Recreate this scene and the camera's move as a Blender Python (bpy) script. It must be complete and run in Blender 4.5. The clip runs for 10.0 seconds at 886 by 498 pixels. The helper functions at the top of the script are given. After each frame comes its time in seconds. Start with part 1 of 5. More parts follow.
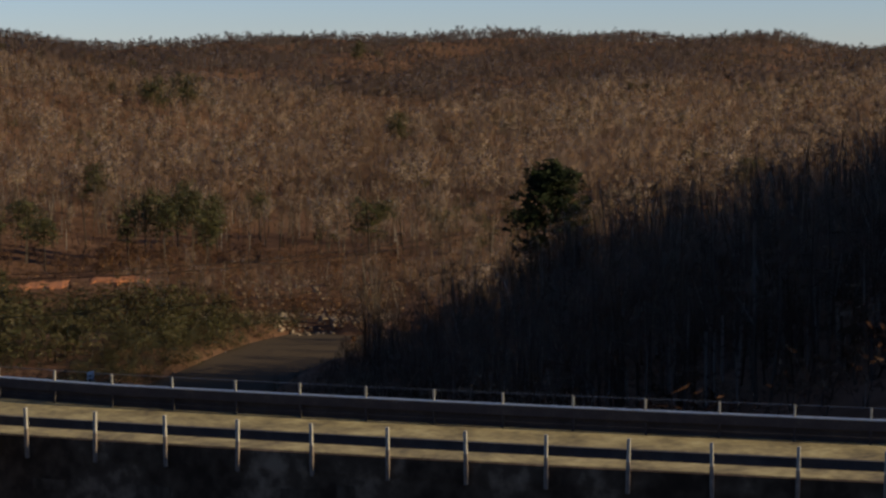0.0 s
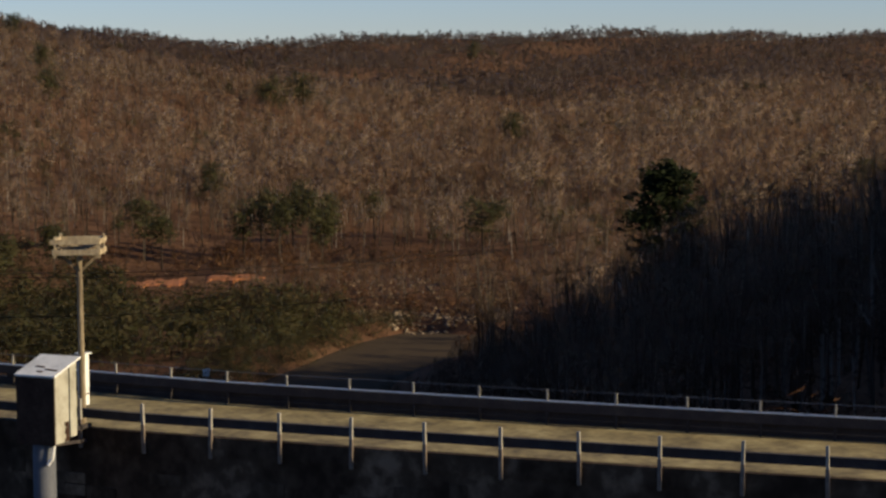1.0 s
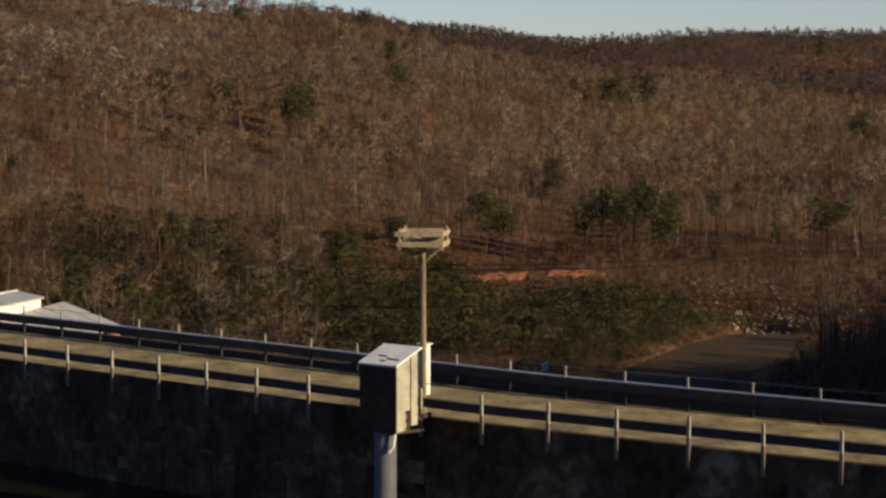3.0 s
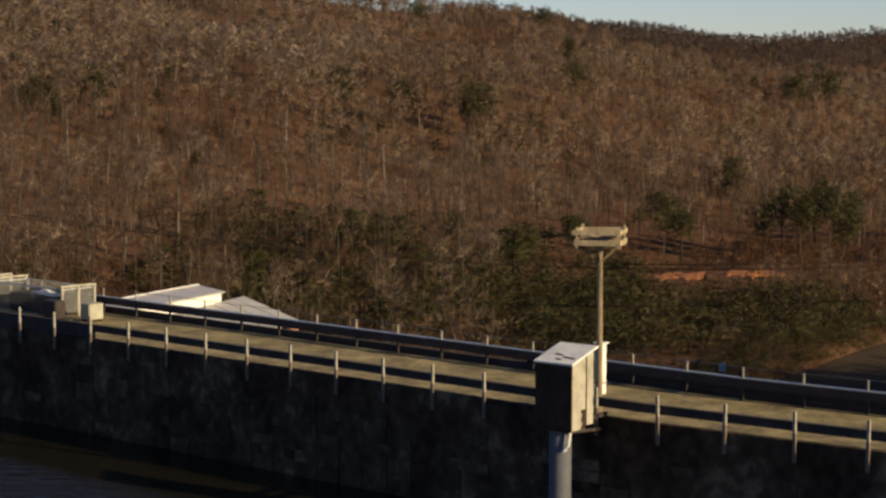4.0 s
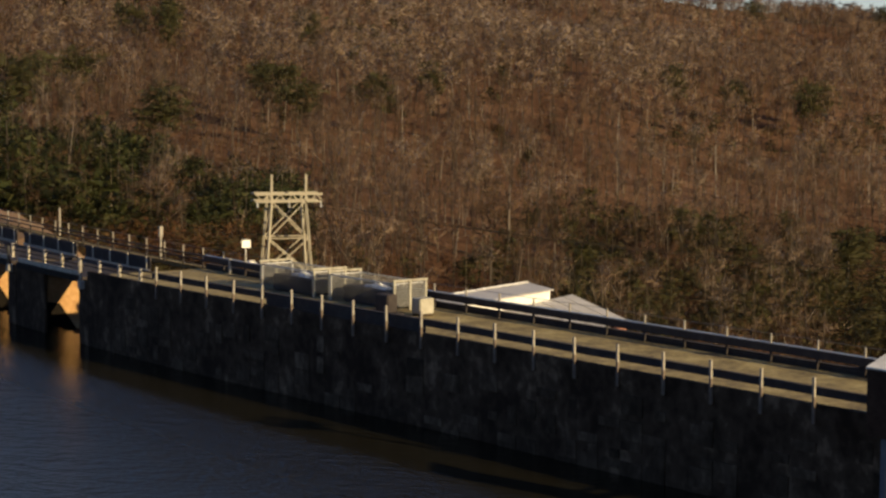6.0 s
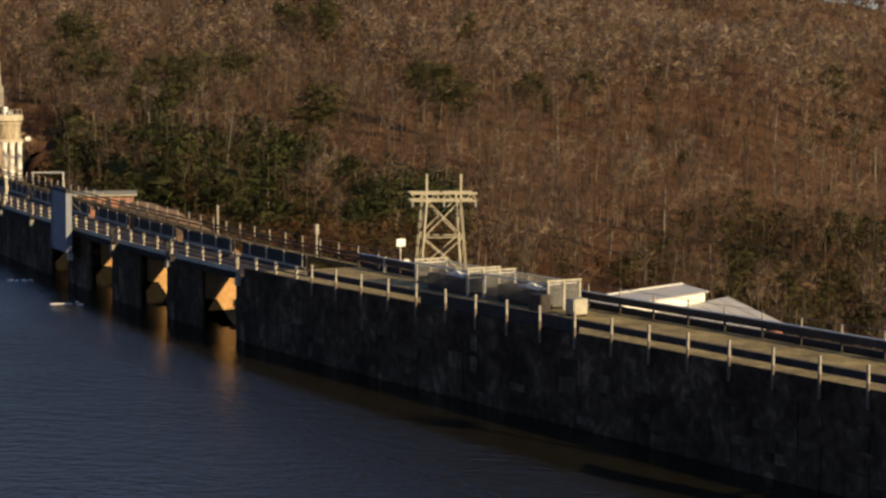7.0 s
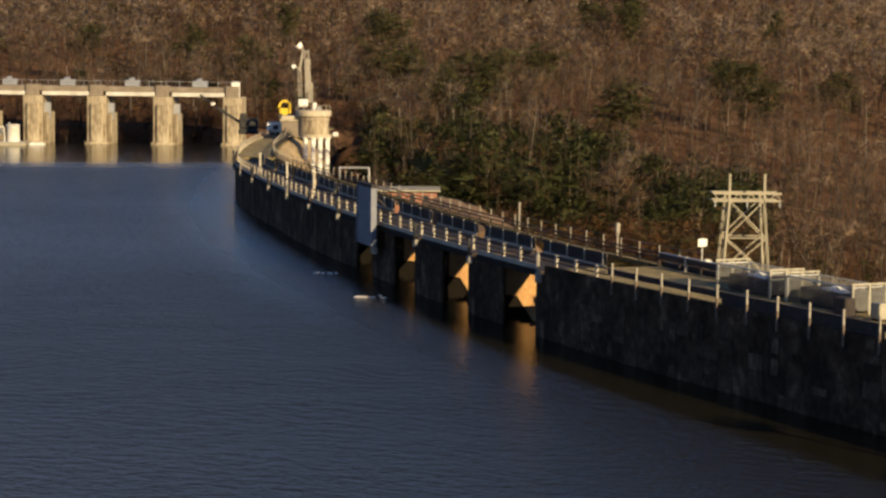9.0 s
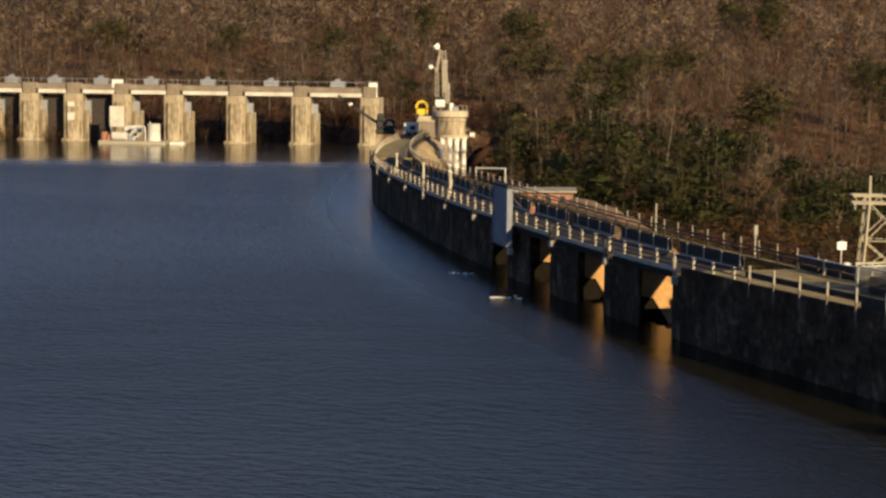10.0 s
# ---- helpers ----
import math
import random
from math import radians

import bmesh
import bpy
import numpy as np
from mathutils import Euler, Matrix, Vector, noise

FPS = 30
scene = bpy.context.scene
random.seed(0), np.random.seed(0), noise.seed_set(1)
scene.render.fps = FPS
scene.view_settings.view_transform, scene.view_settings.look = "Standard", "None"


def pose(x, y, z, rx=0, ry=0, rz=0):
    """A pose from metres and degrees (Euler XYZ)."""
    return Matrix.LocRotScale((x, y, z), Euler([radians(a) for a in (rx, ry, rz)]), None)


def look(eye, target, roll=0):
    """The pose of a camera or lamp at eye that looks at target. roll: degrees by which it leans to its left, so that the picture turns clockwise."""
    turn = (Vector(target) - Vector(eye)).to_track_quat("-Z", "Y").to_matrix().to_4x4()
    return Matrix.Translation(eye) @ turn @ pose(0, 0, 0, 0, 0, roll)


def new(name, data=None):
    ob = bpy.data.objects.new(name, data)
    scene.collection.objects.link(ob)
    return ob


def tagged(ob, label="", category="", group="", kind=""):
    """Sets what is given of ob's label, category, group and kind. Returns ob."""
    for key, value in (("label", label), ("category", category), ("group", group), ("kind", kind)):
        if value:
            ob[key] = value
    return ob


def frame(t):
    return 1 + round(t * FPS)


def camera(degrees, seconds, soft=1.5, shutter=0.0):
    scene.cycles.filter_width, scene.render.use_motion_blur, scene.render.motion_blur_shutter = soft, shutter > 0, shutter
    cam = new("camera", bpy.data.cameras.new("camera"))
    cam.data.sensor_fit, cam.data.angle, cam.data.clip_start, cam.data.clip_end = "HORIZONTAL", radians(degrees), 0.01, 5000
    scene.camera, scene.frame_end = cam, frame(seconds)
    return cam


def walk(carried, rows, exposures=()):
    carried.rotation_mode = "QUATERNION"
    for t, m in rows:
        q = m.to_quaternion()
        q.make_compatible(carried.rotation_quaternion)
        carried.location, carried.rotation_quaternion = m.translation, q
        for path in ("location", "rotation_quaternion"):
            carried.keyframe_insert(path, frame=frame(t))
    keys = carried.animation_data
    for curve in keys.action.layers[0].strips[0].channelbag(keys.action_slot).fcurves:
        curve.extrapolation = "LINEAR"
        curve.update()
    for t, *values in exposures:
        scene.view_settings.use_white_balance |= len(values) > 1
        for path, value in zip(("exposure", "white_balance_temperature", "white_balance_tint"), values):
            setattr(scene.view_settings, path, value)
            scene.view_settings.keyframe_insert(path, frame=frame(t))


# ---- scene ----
cam = camera(24.678, 10.0, soft=2.6)
EYE = (0.0, 0.0, 15.04)
PATH = [
    (0.0, look(EYE, (38.553, 91.817, 5.911), -0.227)),
    (0.5, look(EYE, (36.273, 92.741, 5.903), -0.288)),
    (1.0, look(EYE, (33.306, 93.848, 5.916), -0.243)),
    (1.5, look(EYE, (29.684, 95.055, 5.909), -0.163)),
    (2.0, look(EYE, (25.738, 96.196, 5.880), -0.074)),
    (2.5, look(EYE, (21.428, 97.241, 5.817), 0.001)),
    (4.0, look(EYE, (8.426, 99.200, 5.639), 0.149)),
    (4.5, look(EYE, (4.094, 99.468, 5.591), 0.198)),
    (5.0, look(EYE, (0.000, 99.549, 5.551), 0.234)),
    (5.5, look(EYE, (-3.934, 99.470, 5.542), 0.307)),
    (7.0, look(EYE, (-15.338, 98.350, 5.449), 0.515)),
    (7.5, look(EYE, (-19.089, 97.688, 5.412), 0.562)),
    (8.0, look(EYE, (-22.772, 96.886, 5.322), 0.627)),
    (8.5, look(EYE, (-26.288, 95.985, 5.249), 0.675)),
    (9.0, look(EYE, (-29.750, 94.963, 5.195), 0.721)),
    (9.5, look(EYE, (-32.996, 93.881, 5.156), 0.769)),
    (10.0, look(EYE, (-36.066, 92.743, 5.142), 0.757)),
]
walk(cam, PATH, [(0.0, 0.42, 5750, 10), (2.5, 0.45, 6050, 10), (5.0, 0.52, 6550, 10), (7.0, 0.58, 6750, 10), (8.5, 0.67, 6750, 10), (10.0, 0.68, 6750, 10)])

# ---- light ----
SUN_AZ, SUN_EL = 127.0, 18.0
world = bpy.data.worlds.new("world")
scene.world = world
world.use_nodes = True
wn = world.node_tree
sky = wn.nodes.new("ShaderNodeTexSky")
sky.sky_type, sky.sun_disc = "NISHITA", False
sky.sun_elevation, sky.sun_rotation = radians(SUN_EL), radians(SUN_AZ)
sky.air_density, sky.dust_density, sky.ozone_density = 0.85, 0.05, 3.2
haze = wn.nodes.new("ShaderNodeMix")
haze.data_type, haze.blend_type = "RGBA", "MULTIPLY"
haze.inputs["Factor"].default_value, haze.inputs[7].default_value = 1.0, (1.01, 0.97, 1.10, 1)
wn.links.new(sky.outputs[0], haze.inputs[6])
wn.links.new(haze.outputs[2], wn.nodes["Background"].inputs[0])
wn.nodes["Background"].inputs[1].default_value = 0.066

sun = new("sun", bpy.data.lights.new("sun", "SUN"))
sun.data.energy, sun.data.angle, sun.data.color = 5.0, radians(0.6), (1.0, 0.77, 0.43)
sd = Vector((math.sin(radians(SUN_AZ)) * math.cos(radians(SUN_EL)), math.cos(radians(SUN_AZ)) * math.cos(radians(SUN_EL)), math.sin(radians(SUN_EL))))
sun.matrix_world = look(sd * 100, (0, 0, 0))


# ---- materials ----
def nodes_of(name, rough=0.8, metal=0.0):
    m = bpy.data.materials.new(name)
    m.use_nodes = True
    n, l = m.node_tree.nodes, m.node_tree.links
    b = n["Principled BSDF"]
    b.inputs["Roughness"].default_value, b.inputs["Metallic"].default_value = rough, metal
    return m, n, l, b


def mottled(name, colors, scale=1.0, fine=8.0, rough=0.8, metal=0.0, bump=0.3, stretch=(1, 1, 1), rand=0.0, dist=0.05):
    """Two scales of noise between the given colours, with fine relief; rand: a shift from piece to piece."""
    m, n, l, b = nodes_of(name, rough, metal)
    co = n.new("ShaderNodeTexCoord")
    mp = n.new("ShaderNodeMapping")
    mp.inputs["Scale"].default_value = stretch
    l.new(co.outputs["Object"], mp.inputs[0])
    a, c = n.new("ShaderNodeTexNoise"), n.new("ShaderNodeTexNoise")
    a.inputs["Scale"].default_value, c.inputs["Scale"].default_value = scale, fine
    a.inputs["Detail"].default_value, c.inputs["Detail"].default_value = 4, 5
    l.new(mp.outputs[0], a.inputs[0]), l.new(mp.outputs[0], c.inputs[0])
    mix = n.new("ShaderNodeMath")
    mix.operation = "MULTIPLY_ADD"
    mix.inputs[1].default_value, mix.inputs[2].default_value = 0.4, 0.0
    l.new(c.outputs[0], mix.inputs[0])
    add = n.new("ShaderNodeMath")
    add.operation = "MULTIPLY_ADD"
    add.inputs[1].default_value = 0.6
    l.new(a.outputs[0], add.inputs[0]), l.new(mix.outputs[0], add.inputs[2])
    last = add
    if rand:
        oi, sh = n.new("ShaderNodeObjectInfo"), n.new("ShaderNodeMath")
        sh.operation = "MULTIPLY_ADD"
        sh.inputs[1].default_value = rand
        l.new(oi.outputs["Random"], sh.inputs[0])
        l.new(add.outputs[0], sh.inputs[2])
        last = sh
    r = n.new("ShaderNodeValToRGB")
    e = r.color_ramp.elements
    k = len(colors)
    while len(e) < k:
        e.new(0.5)
    for i, col in enumerate(colors):
        e[i].position = 0.32 + (0.36 + rand) * i / max(k - 1, 1)
        e[i].color = (*col, 1)
    l.new(last.outputs[0], r.inputs[0])
    l.new(r.outputs[0], b.inputs["Base Color"])
    bp = n.new("ShaderNodeBump")
    bp.inputs["Strength"].default_value, bp.inputs["Distance"].default_value = bump, dist
    l.new(c.outputs[0], bp.inputs["Height"])
    l.new(bp.outputs[0], b.inputs["Normal"])
    return m


def island(name, colors, rough=0.9, big=None, translucent=0.5, airy=0.0):
    """Colour by piece, for foliage and twigs; big: a slow drift over the land."""
    m, n, l, b = nodes_of(name, rough)
    g = n.new("ShaderNodeNewGeometry")
    r = n.new("ShaderNodeValToRGB")
    e = r.color_ramp.elements
    while len(e) < len(colors):
        e.new(0.5)
    for i, col in enumerate(colors):
        e[i].position, e[i].color = i / max(len(colors) - 1, 1), (*col, 1)
    if big:
        t = n.new("ShaderNodeTexNoise")
        t.inputs["Scale"].default_value, t.inputs["Detail"].default_value = big, 3
        co = n.new("ShaderNodeTexCoord")
        l.new(co.outputs["Object"], t.inputs[0])
        mm = n.new("ShaderNodeMath")
        mm.operation = "MULTIPLY_ADD"
        mm.inputs[1].default_value = 0.10
        l.new(g.outputs["Random Per Island"], mm.inputs[0])
        at_ = n.new("ShaderNodeAttribute")
        at_.attribute_name = "tint"
        mt = n.new("ShaderNodeMath")
        mt.operation = "MULTIPLY_ADD"
        mt.inputs[1].default_value = 0.62
        l.new(at_.outputs["Fac"], mt.inputs[0])
        ms = n.new("ShaderNodeMath")
        ms.operation = "MULTIPLY_ADD"
        ms.inputs[1].default_value, ms.inputs[2].default_value = 1.7, -0.72
        l.new(t.outputs[0], ms.inputs[0])
        l.new(ms.outputs[0], mt.inputs[2])
        l.new(mt.outputs[0], mm.inputs[2])
        l.new(mm.outputs[0], r.inputs[0])
    else:
        l.new(g.outputs["Random Per Island"], r.inputs[0])
    l.new(r.outputs[0], b.inputs["Base Color"])
    b.inputs["Specular IOR Level"].default_value = 0.1
    # thin twigs and leaves let half of the light through
    tr, mx = n.new("ShaderNodeBsdfTranslucent"), n.new("ShaderNodeMixShader")
    mx.inputs[0].default_value = translucent
    l.new(r.outputs[0], tr.inputs[0])
    l.new(b.outputs[0], mx.inputs[1]), l.new(tr.outputs[0], mx.inputs[2])
    if airy:
        # each sliver stands for a spray of fine twigs with gaps
        cl, gaps = n.new("ShaderNodeBsdfTransparent"), n.new("ShaderNodeMixShader")
        gaps.inputs[0].default_value = airy
        l.new(mx.outputs[0], gaps.inputs[1]), l.new(cl.outputs[0], gaps.inputs[2])
        mx = gaps
    l.new(mx.outputs[0], n["Material Output"].inputs[0])
    return m


def water(name, tint, scale, strength, rough):
    m, n, l, b = nodes_of(name, rough)
    b.inputs["Base Color"].default_value = (*tint, 1)
    b.inputs["IOR"].default_value = 1.33
    co = n.new("ShaderNodeTexCoord")
    mp = n.new("ShaderNodeMapping")
    mp.inputs["Scale"].default_value, mp.inputs["Rotation"].default_value = (1.0, 1.7, 1.0), (0, 0, 0.3)
    l.new(co.outputs["Object"], mp.inputs[0])
    a, c, w = n.new("ShaderNodeTexNoise"), n.new("ShaderNodeTexNoise"), n.new("ShaderNodeTexNoise")
    a.inputs["Scale"].default_value, c.inputs["Scale"].default_value, w.inputs["Scale"].default_value = scale, scale * 3.1, 0.02
    a.inputs["Detail"].default_value, c.inputs["Detail"].default_value = 3, 3
    for t in (a, c, w):
        l.new(mp.outputs[0], t.inputs[0])
    s = n.new("ShaderNodeMath")
    s.operation = "MULTIPLY_ADD"
    s.inputs[1].default_value = 0.65
    l.new(c.outputs[0], s.inputs[0]), l.new(a.outputs[0], s.inputs[2])
    g = n.new("ShaderNodeMath")
    g.operation = "MULTIPLY"
    l.new(s.outputs[0], g.inputs[0]), l.new(w.outputs[0], g.inputs[1])
    bp = n.new("ShaderNodeBump")
    bp.inputs["Strength"].default_value, bp.inputs["Distance"].default_value = strength, 2.2
    l.new(g.outputs[0], bp.inputs["Height"]), l.new(bp.outputs[0], b.inputs["Normal"])
    return m


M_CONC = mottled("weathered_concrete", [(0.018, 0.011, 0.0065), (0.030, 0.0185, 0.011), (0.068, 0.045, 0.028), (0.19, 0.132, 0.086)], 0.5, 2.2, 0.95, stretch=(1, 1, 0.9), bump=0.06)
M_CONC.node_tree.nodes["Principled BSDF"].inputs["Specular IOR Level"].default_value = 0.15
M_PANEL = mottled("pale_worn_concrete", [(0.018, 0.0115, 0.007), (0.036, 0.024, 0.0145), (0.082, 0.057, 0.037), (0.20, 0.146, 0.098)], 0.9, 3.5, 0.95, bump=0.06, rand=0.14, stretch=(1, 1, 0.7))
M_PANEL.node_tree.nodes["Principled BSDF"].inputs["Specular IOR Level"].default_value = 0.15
M_DECK = mottled("sandy_concrete", [(0.065, 0.046, 0.020), (0.17, 0.128, 0.052), (0.28, 0.22, 0.092), (0.40, 0.33, 0.155)], 0.7, 3.5, 0.9)
M_PALE = mottled("pale_concrete", [(0.28, 0.235, 0.17), (0.42, 0.365, 0.275), (0.52, 0.465, 0.37)], 0.4, 3, 0.85, stretch=(1, 1, 0.35))
M_RAIL = mottled("dark_rail_paint", [(0.026, 0.021, 0.021), (0.038, 0.031, 0.030), (0.065, 0.052, 0.045)], 2, 14, 0.8, 0.0, bump=0.04)
M_RAIL.node_tree.nodes["Principled BSDF"].inputs["Specular IOR Level"].default_value = 0.25
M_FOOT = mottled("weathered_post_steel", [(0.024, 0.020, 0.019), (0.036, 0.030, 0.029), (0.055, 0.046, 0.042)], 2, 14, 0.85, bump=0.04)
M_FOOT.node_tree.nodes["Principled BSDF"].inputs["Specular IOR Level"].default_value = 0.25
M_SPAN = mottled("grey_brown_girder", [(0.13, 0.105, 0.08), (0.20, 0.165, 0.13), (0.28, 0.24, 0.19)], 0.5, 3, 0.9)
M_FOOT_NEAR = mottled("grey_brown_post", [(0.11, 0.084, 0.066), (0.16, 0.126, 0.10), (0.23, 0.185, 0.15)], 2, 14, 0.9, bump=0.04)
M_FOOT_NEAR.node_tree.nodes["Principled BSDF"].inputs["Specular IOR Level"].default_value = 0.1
M_FASCIA = mottled("dull_fascia_steel", [(0.020, 0.016, 0.014), (0.034, 0.028, 0.024)], 1, 8, 0.9)
M_FASCIA.node_tree.nodes["Principled BSDF"].inputs["Specular IOR Level"].default_value = 0.1
# near-black that paints the shade under the sunlit bay patches
M_BAY_SHADE = mottled("bay_shade_black", [(0.005, 0.004, 0.003), (0.010, 0.008, 0.006)], 1, 8, 0.9)
M_BAY_SHADE.node_tree.nodes["Principled BSDF"].inputs["Specular IOR Level"].default_value = 0.1
M_EDGE = mottled("chalky_white_concrete", [(0.36, 0.34, 0.30), (0.52, 0.50, 0.46), (0.64, 0.62, 0.58)], 0.6, 4, 0.85)
M_PIPE = mottled("dull_zinc_pipe", [(0.075, 0.08, 0.098), (0.115, 0.12, 0.14)], 1.5, 9, 0.7, 0.1, bump=0.04)
M_GALV = mottled("galvanised_steel", [(0.30, 0.31, 0.33), (0.42, 0.43, 0.44), (0.52, 0.52, 0.52)], 3, 20, 0.45, 0.7)
M_POST = mottled("pale_post", [(0.20, 0.18, 0.15), (0.34, 0.31, 0.26)], 3, 20, 0.7, 0.1)
M_WHITE = mottled("white_paint", [(0.55, 0.54, 0.50), (0.74, 0.73, 0.69), (0.80, 0.80, 0.77)], 1.2, 9, 0.5)
M_WOOD = mottled("weathered_timber", [(0.10, 0.072, 0.045), (0.20, 0.155, 0.095), (0.36, 0.29, 0.18)], 2, 16, 0.9, stretch=(1, 1, 0.15))
M_PLANK = mottled("pale_boards", [(0.17, 0.125, 0.075), (0.34, 0.27, 0.165), (0.52, 0.43, 0.28)], 2, 16, 0.9, stretch=(1, 1, 0.4))
M_PALERAIL = mottled("pale_rail_paint", [(0.26, 0.23, 0.18), (0.40, 0.36, 0.29), (0.52, 0.47, 0.38)], 3, 18, 0.8)
M_TOWER = mottled("cream_painted_lattice", [(0.25, 0.225, 0.165), (0.36, 0.33, 0.25)], 1, 8, 0.7)
M_BOX = mottled("box_paint", [(0.22, 0.205, 0.155), (0.34, 0.32, 0.255), (0.42, 0.40, 0.33)], 1.5, 10, 0.6)
M_RUST = mottled("rust_brown_steel", [(0.030, 0.018, 0.012), (0.048, 0.028, 0.019), (0.08, 0.048, 0.032)], 1.5, 9, 0.9, bump=0.03)
M_RUST.node_tree.nodes["Principled BSDF"].inputs["Specular IOR Level"].default_value = 0.1
M_RED = mottled("red_brown_sheet", [(0.20, 0.085, 0.055), (0.29, 0.13, 0.085), (0.36, 0.19, 0.125)], 1, 7, 0.8)
M_YELLOW = mottled("yellow_machine_paint", [(0.55, 0.38, 0.02), (0.70, 0.50, 0.03)], 2, 10, 0.5)
M_BLUE = mottled("blue_grey_panel", [(0.11, 0.125, 0.165), (0.19, 0.205, 0.25)], 1, 6, 0.6)
M_DARK = mottled("dark_rubber", [(0.015, 0.015, 0.016), (0.035, 0.034, 0.033)], 2, 12, 0.8)
M_ROOF = mottled("grey_sheet_roof", [(0.34, 0.33, 0.33), (0.46, 0.45, 0.44)], 0.8, 8, 0.5, 0.2)
M_SOIL = mottled("leaf_litter", [(0.075, 0.040, 0.024), (0.115, 0.064, 0.039), (0.165, 0.098, 0.062)], 0.02, 0.3, 1.0, bump=0.6, dist=0.4)
M_SOIL.node_tree.nodes["Principled BSDF"].inputs["Specular IOR Level"].default_value = 0.0
M_CLAY = mottled("orange_clay", [(0.12, 0.045, 0.015), (0.30, 0.10, 0.025), (0.43, 0.15, 0.035)], 0.15, 1.5, 1.0)
M_SAND = mottled("tan_gravel", [(0.26, 0.18, 0.10), (0.38, 0.28, 0.16), (0.48, 0.37, 0.22)], 0.3, 2.5, 1.0)
M_BANK = mottled("dry_earth", [(0.11, 0.062, 0.030), (0.19, 0.115, 0.060), (0.27, 0.175, 0.095)], 0.4, 2.5, 1.0)
M_ROCK = mottled("river_rock", [(0.10, 0.072, 0.048), (0.19, 0.14, 0.095), (0.31, 0.245, 0.175)], 0.5, 4, 1.0)
M_ROCK.node_tree.nodes["Principled BSDF"].inputs["Specular IOR Level"].default_value = 0.1
M_WIRE = mottled("wire", [(0.012, 0.010, 0.009), (0.022, 0.019, 0.017)], 2, 10, 1.0)
M_WIRE.node_tree.nodes["Principled BSDF"].inputs["Specular IOR Level"].default_value = 0.05
# needles darkened so the tall pine looks shaded though sun reaches it
M_PINE = island("shade_dark_needles", [(0.012, 0.018, 0.008), (0.022, 0.029, 0.012), (0.034, 0.040, 0.018)])
# darker copy of the bare twigs, deepening the spur's shade by colour
M_TWIG_DARK = island("shade_dark_twigs", [(0.15, 0.095, 0.062), (0.21, 0.138, 0.09)], airy=0.4)
M_TWIG = island("bare_twigs", [(0.145, 0.079, 0.051), (0.205, 0.124, 0.081), (0.265, 0.178, 0.124), (0.32, 0.232, 0.168), (0.37, 0.284, 0.213)], big=0.02, airy=0.45)
# twig palette for the far slopes with distance haze mixed into its greys
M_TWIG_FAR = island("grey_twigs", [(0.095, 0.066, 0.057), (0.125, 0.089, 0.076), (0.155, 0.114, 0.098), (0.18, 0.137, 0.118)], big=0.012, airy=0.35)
# brightened twig palette that puts the upper slope's hazy light into colour
M_TWIG_PALE = island("haze_pale_twigs", [(0.25, 0.168, 0.114), (0.34, 0.247, 0.175), (0.42, 0.322, 0.24), (0.50, 0.40, 0.308)], big=0.02, airy=0.42)
M_BARK = island("grey_bark", [(0.05, 0.038, 0.029), (0.06, 0.047, 0.037), (0.075, 0.059, 0.046), (0.09, 0.072, 0.057), (0.11, 0.089, 0.07), (0.13, 0.106, 0.086), (0.36, 0.31, 0.26)])
M_NEEDLE = island("pine_needles", [(0.046, 0.047, 0.020), (0.070, 0.068, 0.030), (0.104, 0.094, 0.044)], airy=0.22)
M_SCRUB = island("red_brown_scrub", [(0.13, 0.060, 0.032), (0.19, 0.098, 0.052), (0.25, 0.155, 0.09)], airy=0.35)
M_BROOM = island("tan_dry_brush", [(0.20, 0.105, 0.045), (0.29, 0.165, 0.075), (0.38, 0.24, 0.12)], airy=0.3)
M_NET = mottled("dull_wire", [(0.10, 0.10, 0.10), (0.17, 0.17, 0.165)], 2, 10, 0.6, 0.4)
M_BUSH = island("olive_scrub", [(0.050, 0.052, 0.024), (0.086, 0.080, 0.038), (0.14, 0.112, 0.060)], airy=0.3)
M_LAKE = water("lake_water", (0.013, 0.0115, 0.0065), 0.85, 0.5, 0.05)
ln, ll = M_LAKE.node_tree.nodes, M_LAKE.node_tree.links
ruf, rmap, bmap = ln.new("ShaderNodeAttribute"), ln.new("ShaderNodeMath"), ln.new("ShaderNodeMath")
ruf.attribute_name = "ruffle"
rmap.operation, rmap.inputs[1].default_value, rmap.inputs[2].default_value = "MULTIPLY_ADD", 0.29, 0.10
bmap.operation, bmap.inputs[1].default_value, bmap.inputs[2].default_value = "MULTIPLY_ADD", 0.5, 0.03
ll.new(ruf.outputs["Fac"], rmap.inputs[0]), ll.new(ruf.outputs["Fac"], bmap.inputs[0])
ll.new(rmap.outputs[0], ln["Principled BSDF"].inputs["Roughness"])
ll.new(bmap.outputs[0], ln["Bump"].inputs["Strength"])
M_RIVER = water("river_water", (0.072, 0.054, 0.037), 0.5, 0.10, 0.16)
M_RIVER.node_tree.nodes["Principled BSDF"].inputs["Specular IOR Level"].default_value = 0.0
M_LAUREL = island("dark_evergreen_leaves", [(0.040, 0.050, 0.020), (0.066, 0.075, 0.031), (0.105, 0.105, 0.048)], airy=0.2)
M_SPILL = mottled("stained_tan_concrete", [(0.055, 0.042, 0.028), (0.20, 0.16, 0.108), (0.36, 0.305, 0.22), (0.50, 0.44, 0.335)], 0.5, 2.6, 0.9, stretch=(1, 1, 0.3))
# pale orange that carries the glow of the sunlit patches in the bays
M_BAY_LIT = mottled("bay_sunlit_patch", [(0.28, 0.15, 0.06), (0.42, 0.24, 0.10), (0.50, 0.32, 0.16)], 0.8, 4, 0.9)


